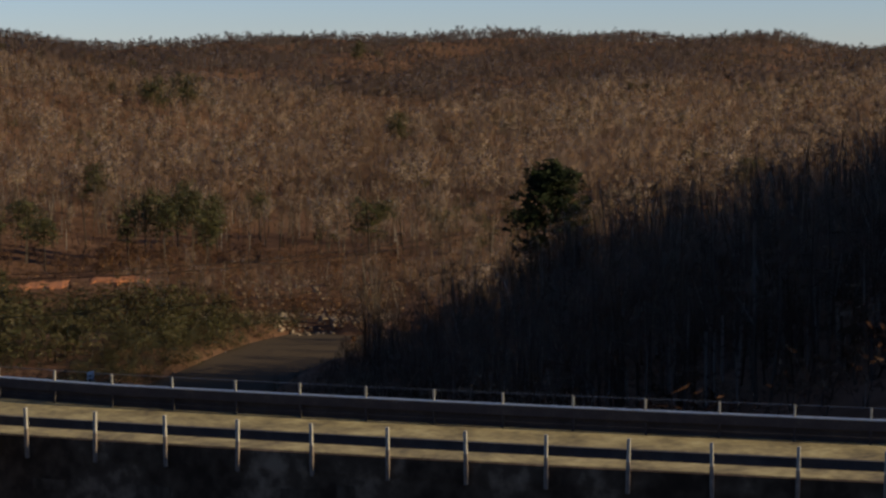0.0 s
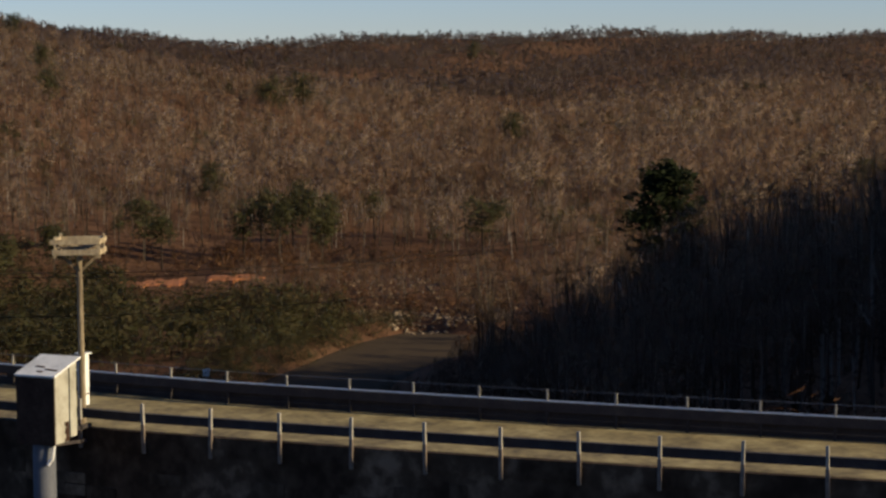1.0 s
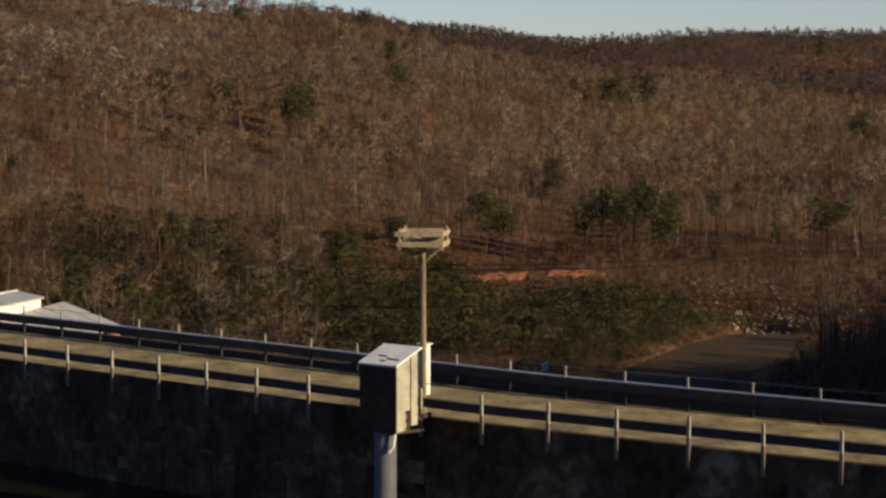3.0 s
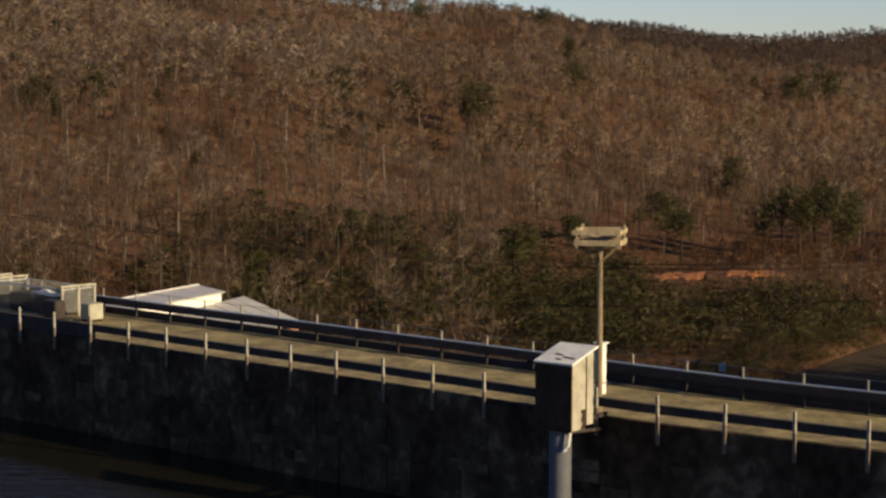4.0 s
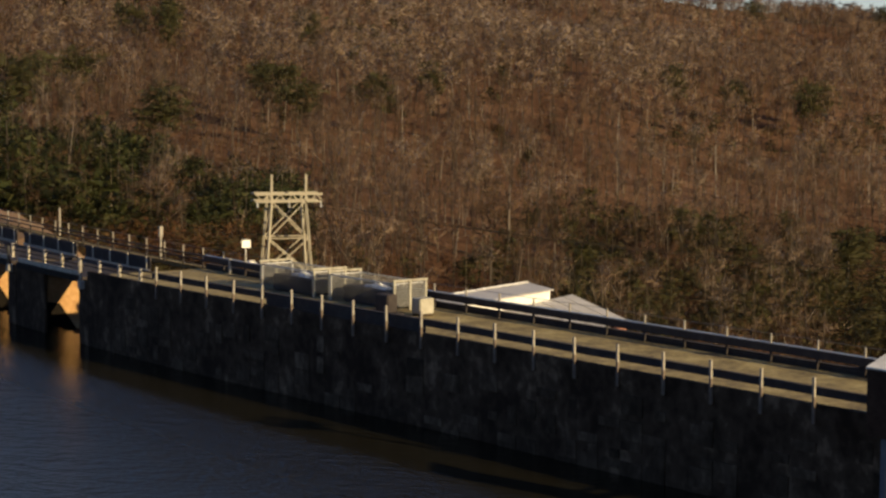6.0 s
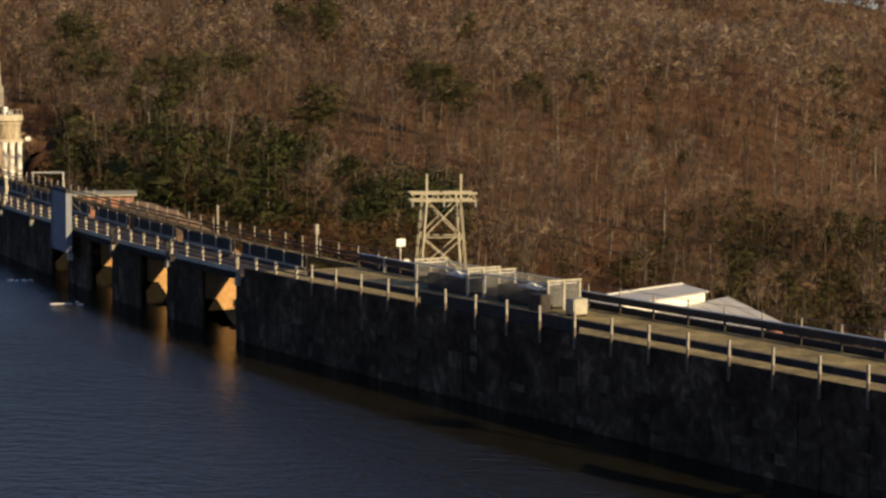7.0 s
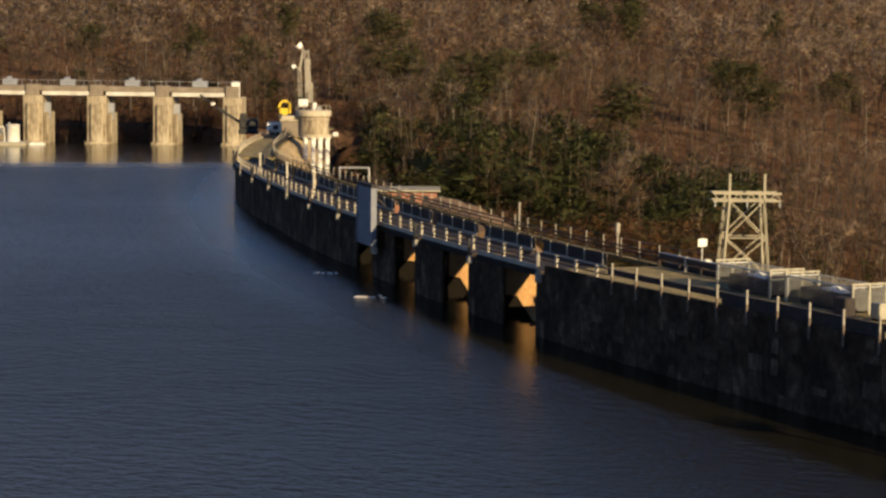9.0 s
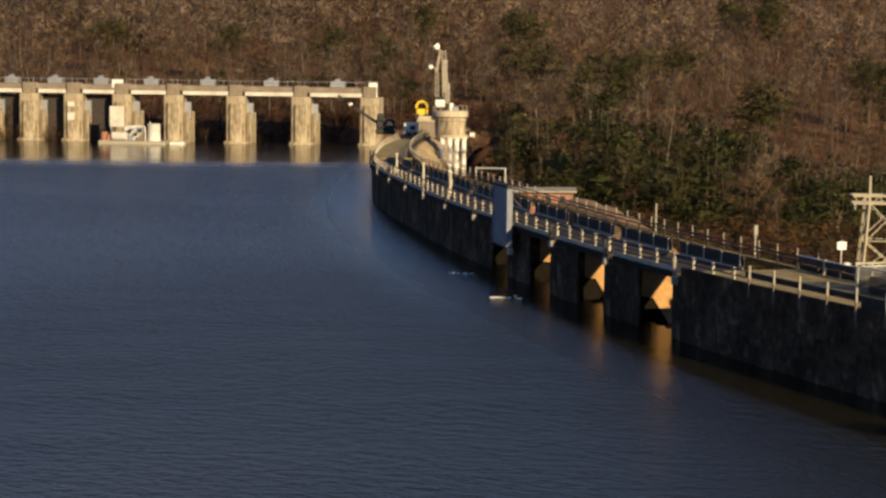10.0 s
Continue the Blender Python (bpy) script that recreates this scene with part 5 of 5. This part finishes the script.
t = thing("work_barge", SP @ pose(-33.6, -6.0, 0), "flat pale green work barge moored at the spillway", "barge")
part("hull", bbox(-6.6, 3.6, -2.2, 2.2, -0.5, 0.45, 0.12), M_TOWER, t)
part("deck_plate", bbox(-6.5, 3.5, -2.1, 2.1, 0.454, 0.52), M_GALV, t)
part("jon_boat", bbox(3.9, 6.2, -1.0, 0.8, -0.15, 0.35, 0.2), M_WHITE, t, "small pale skiff alongside")
part("screen_board", bbox(-5.5, -3.3, 0.6, 0.75, 2.5, 5.6, 0.03), M_EDGE, t, "tall white screen")
for x in (-5.3, -3.5):
    part("screen_post", bbox(x - 0.07, x + 0.07, 0.75, 0.9, 0.5, 5.6), M_GALV, t)
part("tank", rod(bmesh.new(), (-4.6, -1.0, 1.15), (-2.4, -1.2, 1.15), 0.62, seg=18), M_EDGE, t, "white horizontal tank")
part("tank", rod(bmesh.new(), (-3.0, 0.5, 2.1), (-0.6, 0.3, 2.3), 0.58, seg=18), M_EDGE, t, "white horizontal tank")
part("deck_house", rod(bmesh.new(), (1.5, -0.2, 0.52), (1.5, -0.2, 2.9), 1.0, 0.95, seg=20), M_EDGE, t, "round white deck tank")
part("deck_house_lid", rod(bmesh.new(), (1.5, -0.2, 2.904), (1.5, -0.2, 3.08), 1.08, 0.9, seg=20), M_EDGE, t)
part("pump", bbox(-2.2, -1.2, -1.7, -0.9, 0.52, 1.3, 0.12), M_GALV, t)
for x, z in ((-2.0, 1.9), (-1.1, 1.4), (-0.4, 2.0)):
    part("reel", rod(bmesh.new(), (x, -0.9, z), (x + 0.25, -0.5, z), 0.46, seg=14), M_GALV, t, "grey hose reel")
    part("reel_core", rod(bmesh.new(), (x - 0.08, -1.0, z), (x, -0.9, z), 0.2, seg=10), M_DARK, t)
for a, b in (((-2.6, -1.4, 0.5), (-0.9, -1.2, 2.6)), ((-0.9, -1.2, 2.6), (0.3, -1.0, 2.7)), ((0.3, -1.0, 2.7), (0.4, -1.0, 0.5)), ((-1.6, -1.5, 0.5), (-0.2, -1.3, 1.7))):
    part("deck_pipe", rod(bmesh.new(), a, b, 0.11, seg=8), M_EDGE, t, "pale bent pipe")
part("drum", rod(bmesh.new(), (-6.0, -0.6, 0.52), (-6.0, -0.6, 1.75), 0.5, seg=14), M_RED, t, "red drum")
part("drum", rod(bmesh.new(), (-5.35, -0.9, 0.52), (-5.2, -0.9, 1.35), 0.34, seg=12), M_RED, t, "small red drum")
part("mast", rod(bmesh.new(), (0.6, 1.2, 0.52), (0.6, 1.2, 3.4), 0.06, seg=6), M_GALV, t)
for z0, z1 in ((5.3, 6.05), (3.2, 4.4)):
    t = thing("pier_board", SP @ pose(-46.35, -0.452, 0), "small blank pale board fixed to a spillway pier", "sign", "boards on the pier")
    part("board", bbox(-0.55, 0.55, -0.07, 0.0, z0, z1, 0.02), M_EDGE, t)


# ---- cages, cabinet, signs and posts on the crest ----
def mesh_panel(bm, a, b, z0, z1, gap=0.17, w=0.010):
    """A grid of thin wires between two points."""
    a, b = Vector(a), Vector(b)
    n = max(2, int((b - a).length / gap))
    for i in range(n + 1):
        q = a.lerp(b, i / n)
        beam(bm, (q.x, q.y, z0), (q.x, q.y, z1), w, w)
    for k in range(int((z1 - z0) / gap)):
        z = z0 + k * gap
        beam(bm, (a.x, a.y, z), (b.x, b.y, z), w, w)


def cage(h, length, depth, height, label):
    t = thing("wire_cage", arc_pose(h, 365.65, 2.8), label, "cage", "wire cages on the crest")
    L, D, H = length, depth, height
    for x in (0, L):
        for y in (0, D):
            part("corner_post", bbox(x - 0.04, x + 0.04, y - 0.04, y + 0.04, 0, H), M_GALV, t)
    for a, b in (((0, 0), (L, 0)), ((0, D), (L, D)), ((0, 0), (0, D)), ((L, 0), (L, D))):
        part("top_tube", beam(bmesh.new(), (*a, H), (*b, H), 0.06, 0.06), M_GALV, t)
        bm = bmesh.new()
        mesh_panel(bm, (*a, 0), (*b, 0), 0.05, H - 0.03)
        part("wire_mesh", bm, M_NET, t)
    bm = bmesh.new()
    for k in range(int(L / 0.45)):
        beam(bm, (0.45 * k, 0, H + 0.035), (0.45 * k, D, H + 0.035), 0.02, 0.02)
    part("roof_mesh", bm, M_NET, t)
    # white framed end panels across the dam
    for x in (-0.12, L + 0.05):
        for y in (-0.02, D / 2, D + 0.02):
            part("frame_upright", bbox(x, x + 0.07, y - 0.05, y + 0.05, 0.0, H + 0.1), M_BOX, t, "off-white frame")
        part("frame_head", bbox(x, x + 0.07, -0.1, D + 0.1, H + 0.104, H + 0.2), M_BOX, t, "off-white frame")
        for k in range(22):
            z = 0.2 + k * (H - 0.25) / 22
            part("louvre", bbox(x + 0.02, x + 0.05, 0.03, D - 0.03, z, z + 0.03), M_NET, t)
    part("engine_cover", bbox(L * 0.12, L * 0.88, 0.25, D - 0.2, 0.0, 0.85, 0.1), M_RAIL, t, "dark engine cover")
    part("motor", rod(bmesh.new(), (L * 0.25, D * 0.4, 0.7), (L * 0.5, D * 0.5, 0.8), 0.3, seg=12), M_WHITE, t)
    part("gearbox", bbox(L * 0.5, L * 0.62, D * 0.3, D * 0.7, 0.0, 0.95, 0.06), M_GALV, t)
    part("pipe", rod(bmesh.new(), (L * 0.2, D * 0.6, 0.3), (L * 0.4, D * 0.3, 1.2), 0.07, seg=8), M_WHITE, t)
    return t


cage(-42.24, 5.3, 1.85, 1.3, "galvanised wire cage with white louvred end around pumps")
cage(-41.20, 4.9, 1.85, 1.3, "galvanised wire cage with white louvred end around motors")
t = thing("control_cabinet", arc_pose(-42.6, 365.9, 2.8), "white control cabinet beside the wire cage", "cabinet")
part("body", bbox(-0.15, 0.55, 0.0, 0.8, 0.1, 0.85, 0.03), M_BOX, t)
part("plinth", bbox(-0.1, 0.5, 0.05, 0.75, 0.0, 0.1), M_CONC, t)
part("door", bbox(-0.10, 0.50, -0.02, 0.0, 0.15, 0.8), M_BOX, t)
t = thing("equipment_skid", arc_pose(-42.45, 367.4, 2.8), "dark steel equipment skid on the roadway by the cage", "skid")
part("frame", bbox(-0.8, 1.2, 0, 0.8, 0.0, 0.2, 0.02), M_RAIL, t)
part("unit", bbox(-0.4, 0.6, 0.1, 0.7, 0.2, 1.05, 0.06), M_RAIL, t)

t = thing("warning_sign", frame_at(*arc(-39.43, 362.7, 2.8), (0.766, 0.643)), "white warning boards on a steel post behind the rail", "sign")
part("post", bbox(-0.03, 0.03, -0.03, 0.03, 0.0, 2.0), M_GALV, t)
part("board", bbox(-0.28, 0.28, -0.06, -0.03, 1.5, 1.93, 0.005), M_WHITE, t)
lower = part("lower_board", bbox(-0.22, 0.26, -0.62, -0.59, 0.35, 0.85, 0.1), M_WHITE, t)
part("mark", bbox(0.0, 0.1, -0.625, -0.621, 0.55, 0.68), M_RED, lower, "small red mark")
for h, top, box_on in ((-37.8, 1.95, True), (-35.28, 2.0, False), (-40.0, 1.0, False)):
    t = thing("marker_post", arc_pose(h, 362.75, 2.8), "slender pale post behind the valley rail", "post", "slender posts of the crest")
    part("shaft", bbox(-0.05, 0.05, -0.05, 0.05, 0, top), M_POST, t)
    if box_on:
        part("lamp_box", bbox(-0.12, 0.12, -0.12, 0.12, top - 0.65, top, 0.03), M_POST, t, "pale lamp box")

# ---- beyond the dam ----
B = frame_at(-10.5, 114.0, 0.0, (0.51, 0.86))   # x along the ridge, -y towards the valley side
t = thing("powerhouse", B, "low powerhouse with grey sheet roofs and a white clerestory", "building")


def slab(bm, pts, th):
    """A sheet of given thickness under four corners."""
    top = [bm.verts.new(p) for p in pts]
    bot = [bm.verts.new((p[0], p[1], p[2] - th)) for p in pts]
    bm.faces.new(top), bm.faces.new(bot[::-1])
    for i in range(4):
        bm.faces.new((top[i], bot[i], bot[(i + 1) % 4], top[(i + 1) % 4]))
    bmesh.ops.recalc_face_normals(bm, faces=bm.faces)
    return bm


part("upper_roof", slab(bmesh.new(), ((-4, 0, 1.15), (11.8, 0, 1.15), (11.8, -1.9, 0.85), (-4, -1.9, 0.85)), 0.08), M_ROOF, t)
part("back_roof", slab(bmesh.new(), ((-4, 0.02, 1.15), (11.8, 0.02, 1.15), (11.8, 4, 0.0), (-4, 4, 0.0)), 0.08), M_ROOF, t)
part("clerestory", bbox(-4, 11.6, -1.75, -1.6, -0.6, 0.75), M_WHITE, t, "sunlit white clerestory wall")
part("lower_roof", slab(bmesh.new(), ((-4, -1.76, -0.2), (14.2, -1.76, 0.3), (14.2, -5.8, -1.0), (-4, -5.8, -1.5)), 0.08), M_ROOF, t)
part("hall", bbox(-3.8, 11.5, -1.6, 3.8, -12, -0.2), M_PALE, t)
part("lean_to", bbox(-3.8, 13.8, -5.6, -1.62, -12, -1.75), M_PALE, t)
part("ridge_cap", beam(bmesh.new(), (-4, 0, 1.19), (11.8, 0, 1.19), 0.16, 0.05), M_WHITE, t)
for k in range(14):
    x = -3.6 + k * 1.28
    part("roof_seam", beam(bmesh.new(), (x, -1.9, -0.21 + 0.035 * k), (x, -5.75, -1.45 + 0.035 * k), 0.04, 0.05), M_ROOF, t)
t = thing("barrel", pose(1.2, 121.0, float(land(np.array([1.2]), np.array([121.0]))[0])), "orange-red plastic barrel stack beside the powerhouse", "barrel")
part("base", bbox(-0.3, 0.3, -0.3, 0.3, 0, 3.0), M_CONC, t)
bm = bmesh.new()
zb = -1.3 - t.matrix_basis.translation.z
rod(bm, (0, 0, zb - 0.6), (0, 0, zb + 0.2), 0.38, seg=14)
part("drum", bm, M_RED, t)

TX, TY = -25.4, 163.0
tz = float(land(np.array([TX]), np.array([TY]))[0])
t = thing("transmission_tower", frame_at(TX, TY, -0.25, (0.94, 0.342)), "cream lattice power line tower with a double crossarm", "tower")
legs = {}
for sx in (-1, 1):
    for sy in (0, 1):
        y0 = 2.0 * sy
        foot, waist, top = Vector((sx * 2.55, y0 + (0.5 if sy else -0.5), tz)), Vector((sx * 1.42, y0, 3.4)), Vector((sx * 1.42, y0, 5.55 if not sy else 3.9))
        bm = bmesh.new()
        beam(bm, foot, waist, 0.18, 0.18), beam(bm, waist, top, 0.17, 0.17)
        part("leg", bm, M_TOWER, t)
        legs[sx, sy] = (foot, waist)
for sy in (0, 1):
    for k in range(4):
        f0, f1 = k / 4, (k + 1) / 4
        p = lambda sx, f: legs[sx, sy][1].lerp(legs[sx, sy][0], f * 0.85)
        for a, b in ((-1, 1), (1, -1)):
            part("brace", beam(bmesh.new(), p(a, f0), p(b, f1), 0.08, 0.09), M_TOWER, t)
        part("strut", beam(bmesh.new(), p(-1, f1), p(1, f1), 0.08, 0.09), M_TOWER, t)
for sx in (-1, 1):
    for k in range(4):
        f0, f1 = k / 4, (k + 1) / 4
        q = lambda sy, f: legs[sx, sy][1].lerp(legs[sx, sy][0], f * 0.85)
        part("brace", beam(bmesh.new(), q(0, f0), q(1, f1), 0.08, 0.1), M_TOWER, t)
for z in (3.35, 3.95):
    part("crossarm_chord", beam(bmesh.new(), (-2.75, 0, z), (2.8, 0, z), 0.14, 0.16), M_TOWER, t)
    part("crossarm_chord", beam(bmesh.new(), (-2.75, 2.0, z), (2.8, 2.0, z), 0.14, 0.14), M_TOWER, t)
bm = bmesh.new()
for k in range(11):
    x = -2.7 + k * 0.5
    beam(bm, (x, 0, 3.35 if k % 2 else 3.95), (x + 0.5, 0, 3.95 if k % 2 else 3.35), 0.07, 0.07)
part("crossarm_lacing", bm, M_TOWER, t)
for x in (-2.6, 0.0, 2.65):
    part("insulator", rod(bmesh.new(), (x, -0.1, 3.3), (x, -0.1, 2.85), 0.07, seg=8), M_GALV, t)


def wire(points, r, label):
    cu = bpy.data.curves.new("power_line", "CURVE")
    cu.dimensions, cu.bevel_depth, cu.bevel_resolution = "3D", r, 1
    sp = cu.splines.new("POLY")
    sp.points.add(len(points) - 1)
    for q, pt in zip(sp.points, points):
        q.co = (*pt, 1)
    cu.materials.append(M_WIRE)
    return tagged(new("power_line", cu), label, "cable", "power lines")


for ox, oy, dz in ((2.7, 0.0, 0.0), (0.0, 0.9, 0.35), (-2.6, 1.2, -3.4)):
    pts = []
    for k in range(61):
        s = k / 60 * 1.15
        pts.append((TX + ox + (137.9 - ox) * s, TY + oy + 31.9 * s, 3.0 - 25.66 * s + 23.75 * s * s + dz * min(1, s * 4)))
    wire(pts, 0.034, "black power line sagging across the valley from the tower")
for x in (1.4, 2.7):
    a = Vector((TX + x, TY - 0.2, 3.3))
    wire([a.lerp(Vector((TX + x + 4.5, TY - 2, tz)), k / 8) for k in range(9)], 0.03, "thin guy wire stayed from the lattice tower")

zr = float(land(np.array([-57.0]), np.array([172.0]))[0])
t = thing("brick_shed", frame_at(-56.8, 171.0, 0, (0.95, 0.31)), "low red-brown shed with dark openings and a pale roof", "building")
part("wall", bbox(-2.6, 2.5, 0, 5, zr - 0.5, 2.3), M_RED, t)
part("roof", slab(bmesh.new(), ((-2.9, -0.4, 2.46), (2.8, -0.4, 2.5), (2.8, 5.3, 2.46), (-2.9, 5.3, 2.42)), 0.14), M_TOWER, t)
for x in (-2.0, -0.9, 0.3, 1.5):
    part("window", bbox(x - 0.25, x + 0.25, -0.04, 0.02, 1.1, 2.0), M_DARK, t)
t = thing("yard_frame", frame_at(-66.0, 182.0, 0, (0.94, 0.34)), "grey pipe frame gate standing behind the dam", "gate")
zf = float(land(np.array([-66.0]), np.array([182.0]))[0])
for x in (-1.4, 1.4):
    part("upright", rod(bmesh.new(), (x, 0, zf), (x, 0, 3.6), 0.09, seg=8), M_GALV, t)
part("crossbar", rod(bmesh.new(), (-1.5, 0, 3.6), (1.5, 0, 3.6), 0.09, seg=8), M_GALV, t)

bx, by = 222 * math.sin(radians(12.79)), 222 * math.cos(radians(12.79))
bz = float(land(np.array([bx]), np.array([by]))[0])
t = thing("river_sign", frame_at(bx, by, bz, (0.8, 0.6)), "bright white blank board on posts by the river", "sign")
part("board", bbox(-0.55, 0.55, -0.03, 0.03, -18.8 - bz - 0.5, -18.8 - bz + 0.55), M_WHITE, t)
for x in (-0.4, 0.4):
    part("post", bbox(x - 0.05, x + 0.05, 0.03, 0.12, -0.3, -18.9 - bz + 0.4), M_WOOD, t)


def heap(name, n, a0, a1, d0, d1, size, mat, label, seed):
    """Loose angular stones on the ground, one joined object."""
    x, y = scatter(n, a0, a1, d0, d1, seed)
    g = np.random.default_rng(seed)
    base = np.array([(1, 0, 0), (-1, 0, 0), (0, 1, 0), (0, -1, 0), (0, 0, 1), (0, 0, -1)], float)
    tri = np.array([(0, 2, 4), (2, 1, 4), (1, 3, 4), (3, 0, 4), (2, 0, 5), (1, 2, 5), (3, 1, 5), (0, 3, 5)])
    z = land(x, y)
    V, T = [], []
    for i in range(n):
        s = size * g.uniform(0.4, 1.5)
        v = base * g.uniform(0.6, 1.2, (6, 1)) * s * np.array([1, 1, 0.6])
        a = g.uniform(0, 6.28)
        c, q = np.cos(a), np.sin(a)
        V.append(np.stack([v[:, 0] * c - v[:, 1] * q + x[i], v[:, 0] * q + v[:, 1] * c + y[i], v[:, 2] + max(z[i], -21.0) + 0.15 * s], -1))
        T.append(tri + 6 * i)
    return mesh_np(name, np.concatenate(V), np.concatenate(T), (mat,), np.zeros(8 * n), label, "rocks")


heap("bank_rocks", 420, 15.8, 21.5, 268, 282, 0.40, M_ROCK, "pale broken rocks along the far river bank", 31)
heap("bank_rocks", 160, 9.5, 15.0, 205, 228, 0.45, M_ROCK, "pale rocks along the near river bank", 32)
heap("scrub_stones", 240, 16.0, 22.0, 284, 330, 0.45, M_ROCK, "pale stones scattered through the scrub slope", 33)


def clay(a0, a1, d0, d1, label):
    """A bare cut of orange clay lying on the land."""
    az, rd = np.linspace(a0, a1, 14), np.linspace(d0, d1, 5)
    v, f = [], []
    for i, a in enumerate(az):
        for j, d in enumerate(rd):
            dd = d + 1.5 * math.sin(a * 7.3) + math.sin(a * 17)
            x, y = dd * math.sin(radians(a)), dd * math.cos(radians(a))
            e = min(i, 13 - i, 2) * min(j, 4 - j, 1)
            v.append((x, y, float(land(np.array([x]), np.array([y]))[0]) - 0.25 + 0.2 * min(e, 2) + 0.2 * (j / 4) * (e > 0)))
    for i in range(13):
        for j in range(4):
            f.append((i * 5 + j, i * 5 + j + 1, i * 5 + j + 6, i * 5 + j + 5))
    tagged(part("clay_bank", (v, [], f), M_CLAY), label, "bank", kind="structure")


clay(10.2, 12.4, 317, 330, "bare orange clay cut beside the valley track")
clay(12.7, 14.6, 322, 330, "bare orange clay track edge in the valley")
clay(-10.75, -10.05, 322, 341, "orange clay washout on the wooded slope")


def foam(x, y, length, label):
    """A few low flecks of white water."""
    bm = bmesh.new()
    for _ in range(9):
        bmesh.ops.create_icosphere(bm, subdivisions=1, radius=1.0, matrix=pose(rng.uniform(-0.5, 0.5) * length, rng.gauss(0, 0.14) * length, 0.0) @ Matrix.Diagonal((rng.uniform(0.10, 0.26), rng.uniform(0.08, 0.16), 0.05, 1)))
    t = thing("foam", pose(x, y, WATER + 0.02, 0, 0, 15), label, "foam", "flecks of foam")
    part("flecks", bm, M_WHITE, t)


foam(-51.2, 135.3, 1.7, "small white patch of foam on the lake")
foam(-43.5, 123.4, 2.2, "long white streak of foam on the lake")
